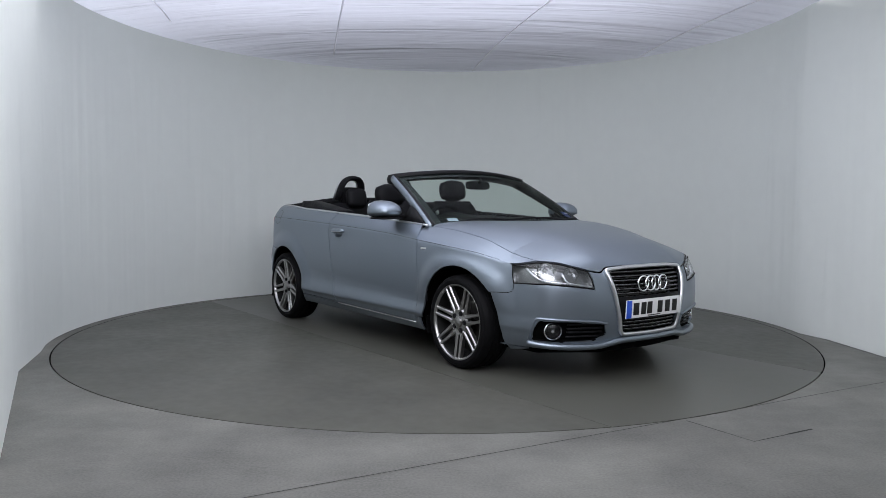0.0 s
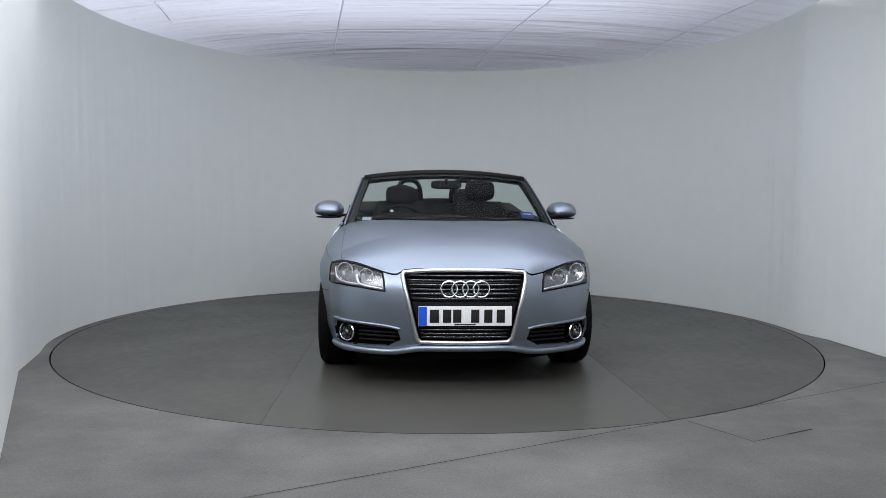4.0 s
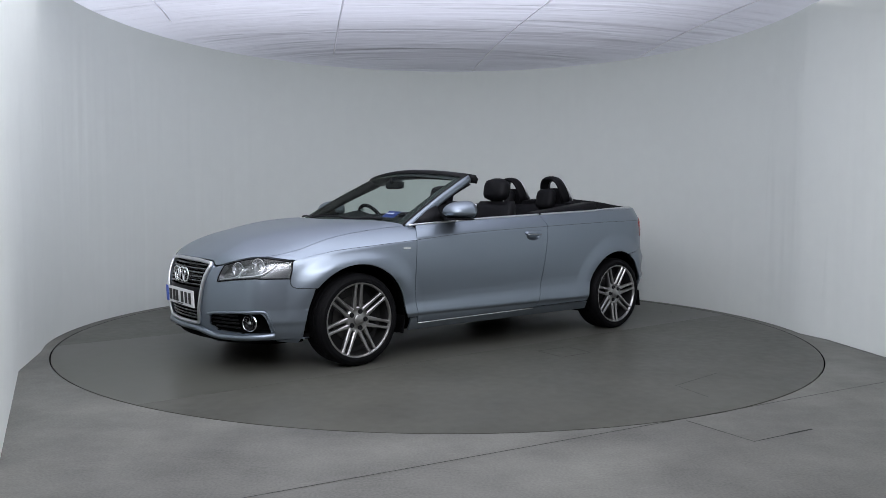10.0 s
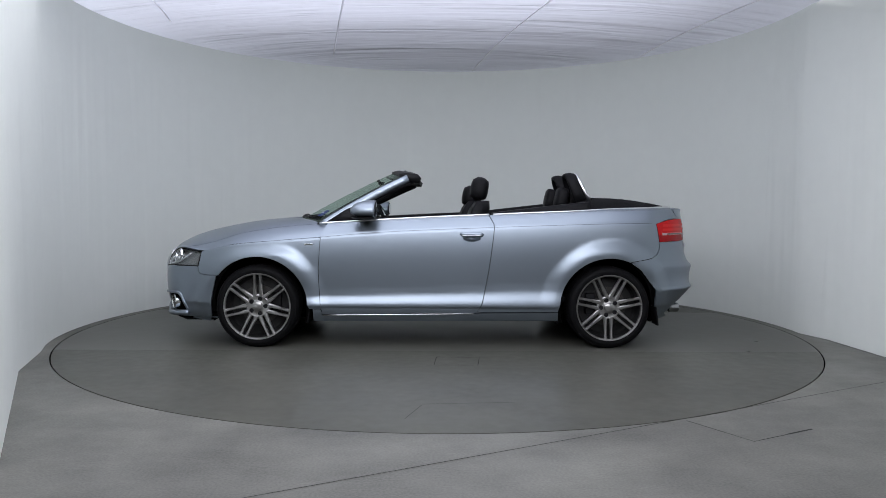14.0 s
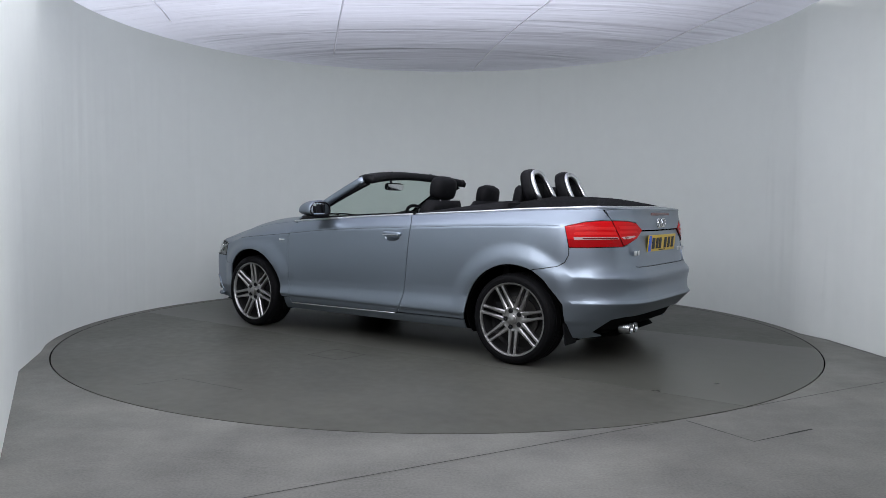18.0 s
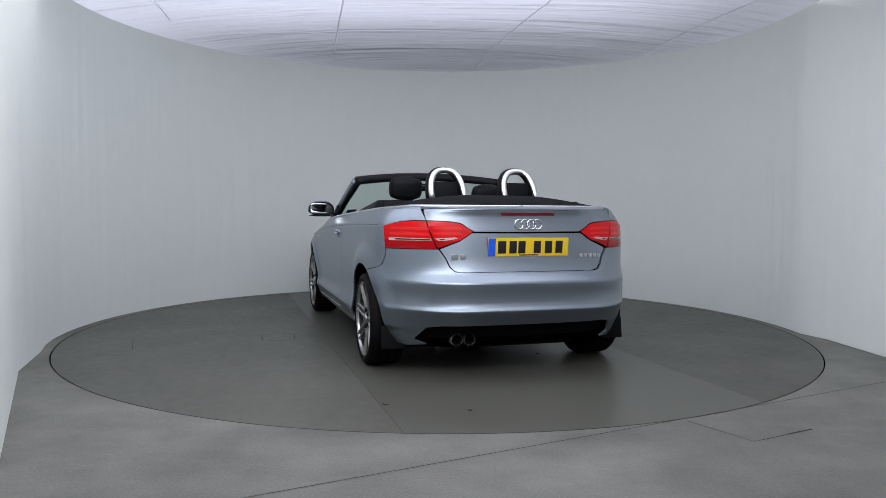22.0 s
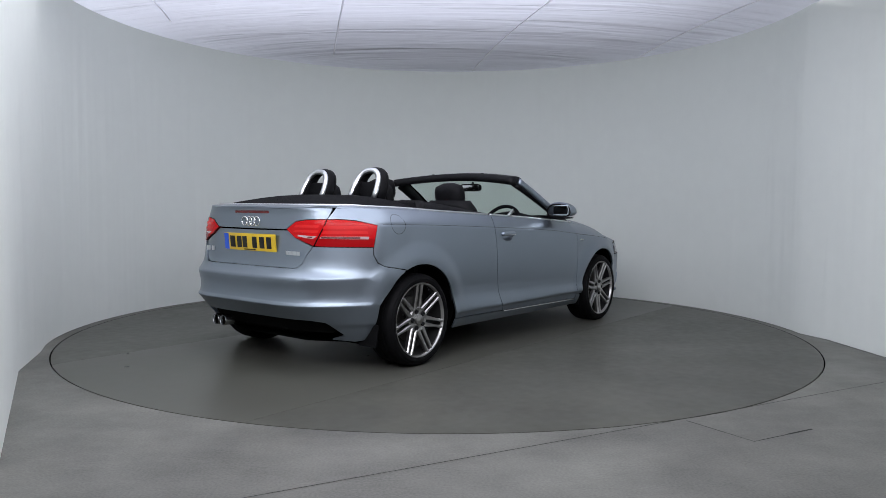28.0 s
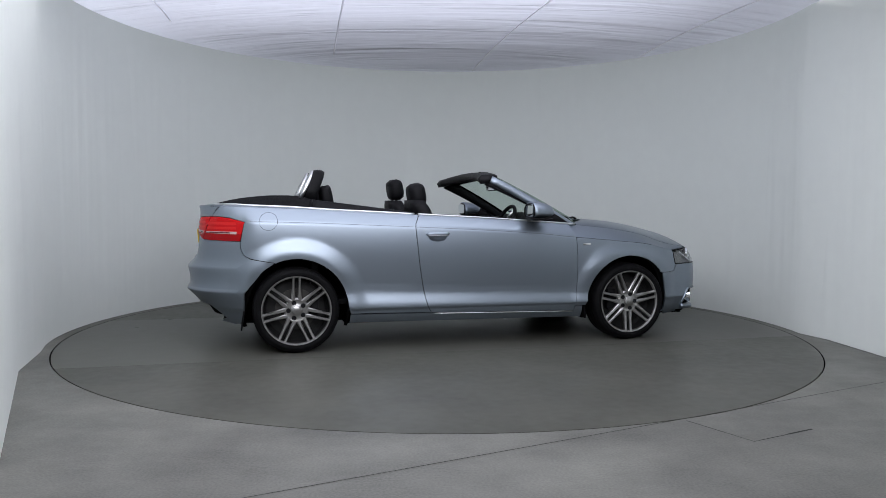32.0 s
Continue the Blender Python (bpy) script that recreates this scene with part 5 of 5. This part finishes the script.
def windscreen():
    w = empty("windscreen")
    w.parent = car
    us, vs = np.linspace(-0.985, 0.985, 33), np.linspace(0.0, 0.985, 17)
    bm = grid_bm(lambda u, v: ws(u, v), us, vs)
    bmesh.ops.recalc_face_normals(bm, faces=bm.faces[:])
    pane = part("windscreen_glass", bm, M_SCREEN, w, "clear windscreen, faintly green")
    # printed black border
    for name, uu, vv in (("border", np.linspace(-0.985, 0.985, 33), np.linspace(0.90, 0.985, 4)), ("border", np.linspace(-0.985, 0.985, 33), np.linspace(0.0, 0.05, 3)),
                         ("border", np.linspace(-0.99, -0.93, 3), np.linspace(0.0, 0.985, 17)), ("border", np.linspace(0.93, 0.99, 3), np.linspace(0.0, 0.985, 17))):
        part(name, grid_bm(lambda u, v: ws(u, v) + Vector((-0.003, 0, -0.003)), uu, vv), M_GLOSSBLACK, w, "black printed border")
    for side in (1, -1):
        path = [ws(side * 1.0, v) + Vector((-0.034, 0.011 * side, -0.019)) for v in np.linspace(-0.02, 1.0, 16)]
        part("pillar", tube_bm(path, [0.0145 + 0.003 * (1 - k / 15) for k in range(16)], 10, flat=1.95, up=(0, 1, 0)), M_PAINT, w, "painted screen pillar")
        rows = []
        for k, v in enumerate(np.linspace(0.0, 1.0, 14)):
            p = ws(side * 1.0, v)
            d = 0.046 + 0.036 * v
            y0, y1 = 0.012 * side, -0.045 * side
            rows.append([p + Vector((0.012, y0, -0.008)), p + Vector((-0.01, y1, 0.004)), p + Vector((-d * 0.75, y1, -d * 0.45)), p + Vector((-d * 0.95, y1 * 0.5, -d * 0.75)), p + Vector((-d * 0.6, y0, -d * 0.8))])
        part("pillar_seal", loft_bm(rows), M_BLACK, w, "black pillar lining and seal")
        # small black triangle between the pillar and the mirror
        tri = [Vector((0.80, 0.783 * side, 0.917)), Vector((0.52, 0.775 * side, 0.935)), Vector((0.575, 0.742 * side, 1.045)), Vector((0.66, 0.745 * side, 1.01))]
        part("mirror_base", loft_bm([tri, [p + Vector((0, -0.02 * side, 0)) for p in tri]]), M_BLACK, w)
    rows = []
    for u in np.linspace(-1.0, 1.0, 21):
        p = ws(u, 1.0)
        rows.append([p + Vector((0.02, 0, 0.006)), p + Vector((-0.03, 0, 0.018)), p + Vector((-0.11, 0, 0.010)), p + Vector((-0.135, 0, -0.02)), p + Vector((-0.12, 0, -0.055)), p + Vector((-0.04, 0, -0.048)), p + Vector((0.02, 0, -0.02))])
    part("header_rail", loft_bm(rows), M_BLACK, w, "black header rail")
    for y in (-0.27, 0.27):
        part("roof_latch", box_bm(0.02, 0.02, 0.008, ws(y / 0.65, 1.0) + Vector((-0.08, 0, 0.014)), 0.003), M_BLACK, w)
    m = part("rear_view_mirror", pad_bm(0.24, 0.035, 0.065, 0.3), M_BLACK, w, "black inside mirror")
    m.matrix_basis = pose(0.43, 0.0, 1.207, 0, -8, 0)
    g = part("mirror_glass", box_bm(0.003, 0.21, 0.048, (0, 0, 0), 0.001), M_CHROME, m)
    g.location = (-0.0185, 0, 0)
    part("mirror_stem", tube_bm([(0.45, 0, 1.22), (0.47, 0, 1.255)], 0.012, 8), M_BLACK, w)
    # stickers on the glass
    for u0, u1, v0, v1, mt, lab in ((0.72, 0.85, 0.11, 0.22, M_STICKERBLUE, "blue paper sticker on the glass"), (-0.86, -0.77, 0.06, 0.11, M_STICKER, "small white and blue sticker on the glass")):
        part("sticker", grid_bm(lambda u, v: ws(u, v) + Vector((-0.004, 0, -0.004)), np.linspace(u0, u1, 5), np.linspace(v0, v1, 4)), mt, w, lab)
    part("bar", grid_bm(lambda u, v: ws(u, v) + Vector((0.002, 0, 0.002)), np.linspace(0.74, 0.82, 4), np.linspace(0.16, 0.175, 2)), M_STICKER, w)
    # wipers and the black cowl
    bm = grid_bm(lambda u, v: Vector((0.845 + 0.30 * (1 - u * u) ** 0.8 - 0.065 * v, 0.738 * u, 0.903 + 0.024 * (1 - u * u) - 0.006 + 0.012 * v)), np.linspace(-0.955, 0.955, 25), np.linspace(-0.2, 1.0, 5))
    bmesh.ops.recalc_face_normals(bm, faces=bm.faces[:])
    part("cowl", bm, M_BLACK, car)
    for u0, u1 in ((-0.72, 0.12), (0.05, 0.80)):
        part("wiper", tube_bm([ws(u, 0.03 + 0.015 * math.sin(k)) + Vector((0.012, 0, 0.014)) for k, u in enumerate(np.linspace(u0, u1, 10))], 0.008, 6), M_BLACK, car)


def door_mirror(side):
    m = empty("door_mirror")
    m.parent = car
    m.location = (0.512, 0.905 * side, 1.008)
    rows = []
    for k in range(9):
        t = k / 8
        x = -0.085 + 0.175 * t
        s = (1 - (t * 0.985) ** 2.7) ** 0.5
        w, h = 0.112 * (0.40 + 0.60 * s), 0.084 * (0.12 + 0.88 * s)
        n = 20
        rows.append([Vector((x, (math.copysign(abs(math.cos(a)) ** 0.8, math.cos(a)) * w),
                             math.copysign(abs(math.sin(a)) ** 0.9, math.sin(a)) * h * (1.0 if math.sin(a) > 0 else 0.46) - 0.012)) for a in (2 * math.pi * i / n for i in range(n))])
    part("mirror_cap", loft_bm(rows), M_PAINT, m, "painted mirror cap")
    bm = tube_bm([Vector((-0.08 + 0.165 * t, 0, -0.048)) + Vector((0, 0, 0)) for t in np.linspace(0, 1, 6)], [0.05, 0.052, 0.05, 0.044, 0.034, 0.02], 10, flat=2.0)
    for v in bm.verts:
        v.co.z = -0.056 + (v.co.z + 0.048) * 0.2
    part("mirror_underside", bm, M_BLACK, m)
    g = part("mirror_glass", pad_bm(0.190, 0.004, 0.090, 0.15), M_MIRROR, m, "mirror glass")
    g.matrix_basis = pose(-0.0885, 0.0, 0.006, 0, 0, 6 * side)
    part("mirror_rim", tube_bm([Vector((-0.087, math.copysign(abs(math.cos(a)) ** 0.75, math.cos(a)) * 0.105, math.copysign(abs(math.sin(a)) ** 0.8, math.sin(a)) * 0.066 * (1 if math.sin(a) > 0 else 0.55) - 0.010)) for a in np.linspace(0, 2 * math.pi, 29)[:-1]], 0.006, 6, closed=True), M_BLACK, m)
    part("mirror_arm", loft_bm([[Vector((x, y * side, z)) for x, z in ((0.045, -0.05), (0.045, -0.03), (-0.045, -0.03), (-0.045, -0.05))] for y in (0.0, -0.14)]), M_BLACK, m)


def seat_front(side, lift):
    """lift: how far the head restraint is pulled up."""
    s = empty("front_seat")
    s.parent = car
    s.location = (-0.05 if side > 0 else -0.015, 0.35 * side, 0.0)
    part("seat_cushion", pad_bm(0.50, 0.50, 0.16, 0.2), M_LEATHER, s).location = (0.08, 0, 0.46)
    rows = []
    for k in range(11):
        t = k / 10
        x, z = -0.10 - 0.235 * t, 0.46 + 0.625 * t
        w = 0.255 * (1 - 0.30 * max(0, t - 0.55) ** 1.6 * 2.2) if t < 1 else 0.19
        d = 0.085 * (1 - 0.12 * t) if t < 1 else 0.05
        n = 24
        rows.append([Vector((x + math.copysign(abs(math.cos(a)) ** 0.6, math.cos(a)) * d + 0.03 * abs(math.sin(a)) ** 3, math.copysign(abs(math.sin(a)) ** 0.7, math.sin(a)) * w, z)) for a in (2 * math.pi * i / n for i in range(n))])
    part("backrest", loft_bm(rows), M_LEATHER, s)
    h = part("head_restraint", pad_bm(0.265, 0.14, 0.185, 0.6, square=2.6), M_LEATHER, s)
    h.matrix_basis = pose(-0.308, 0, 1.128 + lift, 0, -10, 0)
    for y in (-0.06, 0.06):
        part("post", tube_bm([(-0.335, y, 1.0), (-0.315, y, 1.10 + lift)], 0.007, 8), M_CHROME, s)


def rear_seats():
    s = empty("rear_seat")
    s.parent = car
    part("seat_cushion", pad_bm(1.1, 0.45, 0.18, 0.2), M_LEATHER, s).location = (-0.78, 0, 0.45)
    b = part("backrest", pad_bm(1.12, 0.16, 0.62, 0.15), M_LEATHER, s)
    b.matrix_basis = pose(-1.03, 0, 0.75, 0, -14, 0)
    for side in (1, -1):
        yc = 0.267 * side
        h = part("head_restraint", pad_bm(0.20, 0.10, 0.17, 0.3), M_LEATHER, s)
        h.matrix_basis = pose(-1.025, yc, 1.108, 0, -12, 0)
        hoop = empty("roll_hoop")
        hoop.parent = car
        path, path2 = [], []
        for k in range(25):
            a = math.pi * k / 24
            cy, sz = math.cos(a), math.sin(a)
            z = 1.085 + 0.205 * (abs(sz) ** 0.55)
            y = yc + 0.118 * math.copysign(abs(cy) ** 0.75, cy) * (1 - 0.10 * sz)
            lean = (z - 1.085) * 0.50
            path.append(Vector((-1.232 + lean, y, z)))
            path2.append(Vector((-1.165 + lean * 0.75, y, z + 0.004)))
        part("hoop_trim", tube_bm(path, 0.0165, 10, flat=1.25, up=(1, 0, 0)), M_SATIN, hoop, "bright satin metal hoop trim")
        part("hoop_pad", tube_bm(path2, 0.052, 10, flat=0.42, up=(1, 0, 0)), M_LEATHER, hoop, "black padded hoop")
        part("hoop_panel", box_bm(0.03, 0.19, 0.15, (-1.13, yc, 1.135), 0.01, 2, pose(0, 0, 0, 0, 0, 0)), M_LEATHER, hoop)


def interior():
    # floor and tunnel
    part("cabin_floor", box_bm(1.9, 1.4, 0.04, (-0.15, 0, 0.34), 0.01), M_LEATHER, car)
    part("centre_console", box_bm(0.9, 0.2, 0.26, (0.0, 0, 0.48), 0.03), M_LEATHER, car)
    part("rear_bulkhead", box_bm(0.05, 1.42, 0.70, (-1.15, 0, 0.72), 0.02), M_LEATHER, car)
    rows = []
    for y in np.linspace(-0.72, 0.72, 25):
        hump = math.exp(-((y + 0.35) / 0.17) ** 2) * 0.045 + 0.02 * math.exp(-(y / 0.15) ** 2)
        e = 1 - (y / 0.75) ** 2
        rows.append([Vector((x, y, z)) for x, z in ((0.84 + 0.22 * e, 0.905), (0.70 + 0.1 * e, 0.945), (0.56, 0.955 + hump), (0.50, 0.935 + hump), (0.485, 0.86), (0.52, 0.70), (0.6, 0.55), (0.9, 0.55))])
    part("dashboard", loft_bm(rows), M_LEATHER, car, "black soft dashboard")
    st = empty("steering_wheel")
    st.parent = car
    st.matrix_basis = pose(0.405, -0.35, 0.885, 0, -62, 0)
    part("wheel_rim", tube_bm([(0.178 * math.cos(a), 0.178 * math.sin(a), 0) for a in np.linspace(0, 2 * math.pi, 41)[:-1]], 0.0155, 10, closed=True), M_LEATHER, st)
    part("airbag_cover", pad_bm(0.16, 0.15, 0.05, 0.4), M_LEATHER, st)
    for a in (90, 210, 330):
        part("wheel_spoke", tube_bm([(0.05 * math.cos(radians(a)), 0.05 * math.sin(radians(a)), 0), (0.172 * math.cos(radians(a)), 0.172 * math.sin(radians(a)), 0)], 0.014, 8), M_SATIN, st)
    part("column", tube_bm([(0, 0, -0.02), (0, 0, -0.2)], 0.04, 10), M_LEATHER, st)
    seat_front(1, 0.05)
    seat_front(-1, 0.0)
    rear_seats()


def wheel_thing(x, side, turn):
    w = empty("wheel")
    w.parent = car
    w.location = (x, 0.868 * side, HUB[1])
    R = HUB[1]
    prof = [(0.240, -0.006), (0.246, 0.004), (0.258, 0.008), (0.270, 0.0065), (0.272, 0.0045), (0.286, 0.0), (R - 0.004, -0.016), (R, -0.034), (R, -0.055), (R - 0.006, -0.057), (R - 0.006, -0.063), (R, -0.065), (R, -0.105),
            (R - 0.006, -0.107), (R - 0.006, -0.113), (R, -0.115), (R, -0.155), (R - 0.006, -0.157), (R - 0.006, -0.163), (R, -0.165), (R, -0.19), (R - 0.012, -0.212), (0.245, -0.218)]
    part("tyre", mirror_bm(lathe_bm(prof, 84), side), M_RUBBER, w, "black road tyre")
    rim = part("rim", mirror_bm(lathe_bm([(0.0, -0.125), (0.16, -0.125), (0.205, -0.13), (0.224, -0.11), (0.228, -0.03), (0.231, -0.008)], 72), side), M_ALLOYDARK, w, "dark inner rim barrel")
    part("rim_lip", mirror_bm(lathe_bm([(0.229, -0.016), (0.231, -0.005), (0.236, 0.001), (0.243, 0.002), (0.248, -0.003), (0.249, -0.012)], 84), side), M_ALLOY, rim, "turned grey alloy lip")
    part("brake_disc", mirror_bm(lathe_bm([(0.0, -0.085), (0.07, -0.085), (0.075, -0.098), (0.145, -0.098), (0.145, -0.108)], 48), side), M_DISCSTEEL, w, "steel brake disc")
    cal = box_bm(0.07, 0.06, 0.16, (0, 0, 0), 0.015)
    cal.transform(Matrix.Translation((-0.125 if x > 0 else 0.125, -0.095 * side, 0.02)))
    part("brake_caliper", cal, M_BLACK, w)
    for k in range(7):
        a = radians(turn) + 2 * math.pi * k / 7
        u = Vector((math.cos(a), 0, math.sin(a)))
        n = Vector((-math.sin(a), 0, math.cos(a)))
        for d in (-1, 1):
            rows = []
            for t in np.linspace(0, 1, 8):
                r = 0.070 + (0.2365 - 0.070) * t
                off = 0.0225 - 0.0015 * t
                hw = 0.0158 - 0.0062 * min(1.0, t * 1.6) + 0.002 * max(0.0, t - 0.8) / 0.2
                dep = -0.020 + 0.020 * t ** 1.3
                c = u * r + n * off * d
                y0, y1 = dep * side, (dep - 0.034) * side
                rows.append([c + n * hw * 0.5 + Vector((0, y0, 0)), c - n * hw * 0.5 + Vector((0, y0, 0)), c - n * hw + Vector((0, y0 - 0.007 * side, 0)), c - n * hw * 0.8 + Vector((0, y1, 0)),
                             c + n * hw * 0.8 + Vector((0, y1, 0)), c + n * hw + Vector((0, y0 - 0.007 * side, 0))])
            part("spoke", sharpen(loft_bm(rows), 30), M_ALLOY, w)
    part("hub_face", mirror_bm(lathe_bm([(0.0, -0.020), (0.036, -0.020), (0.044, -0.024), (0.066, -0.024), (0.078, -0.021), (0.086, -0.028), (0.088, -0.055)], 42), side), M_ALLOY, w)
    part("centre_cap", mirror_bm(lathe_bm([(0.0, -0.004), (0.026, -0.005), (0.033, -0.009), (0.035, -0.021)], 36), side), M_ALLOY, w, "satin centre cap")
    for k in range(5):
        a = radians(turn + 18) + 2 * math.pi * k / 5
        b = part("wheel_bolt", mirror_bm(lathe_bm([(0.0, -0.016), (0.008, -0.016), (0.009, -0.0145), (0.0135, -0.0145), (0.0145, -0.026)], 14), side), M_BLACK, w)
        b.location = (0.056 * math.cos(a), 0, 0.056 * math.sin(a))
        # no real pocket: a dark disc proud of the hub paints its shade
        b = part("pocket_shade", mirror_bm(lathe_bm([(0.0, -0.0222), (0.0165, -0.0222), (0.0178, -0.026)], 16), side), M_ALLOYDARK, w, "dark disc in place of the shade in a bolt pocket")
        b.location = (0.056 * math.cos(a), 0, 0.056 * math.sin(a))
    v = part("tyre_valve", tube_bm([(0.222 * math.cos(1.1), -0.03 * side, 0.222 * math.sin(1.1)), (0.205 * math.cos(1.1), -0.012 * side, 0.205 * math.sin(1.1))], 0.004, 6), M_BLACK, w)


shell()
body_sides()
bonnet()
front_end()
rear_end()
tonneau()
windscreen()
interior()
for k in (1, -1):
    door_mirror(k)
for fx, sd, turn in ((HUB[0], 1, 90), (-HUB[0], 1, 270), (HUB[0], -1, 270), (-HUB[0], -1, 90)):
    wheel_thing(fx, sd, turn)


def motions():
    """The table turns clockwise seen from above: it gathers speed for a second, then goes on evenly, with the car on it."""
    def heading(t):
        return {0: -53.65, 0.5: -55.75, 1.0: -59.30}.get(t, -49.84 - 9.2407 * t)
    times = [0, 0.5, 1.0, 1.5, 2.0, 2.5] + [float(k) for k in range(3, 33)]
    walk(disc, [(t, pose(0, 0, 0, 0, 0, heading(t))) for t in times])
    walk(car, [(t, pose(0, 0, 0, 0, 0, heading(t)) @ pose(OX, OY, 0)) for t in times])


motions()
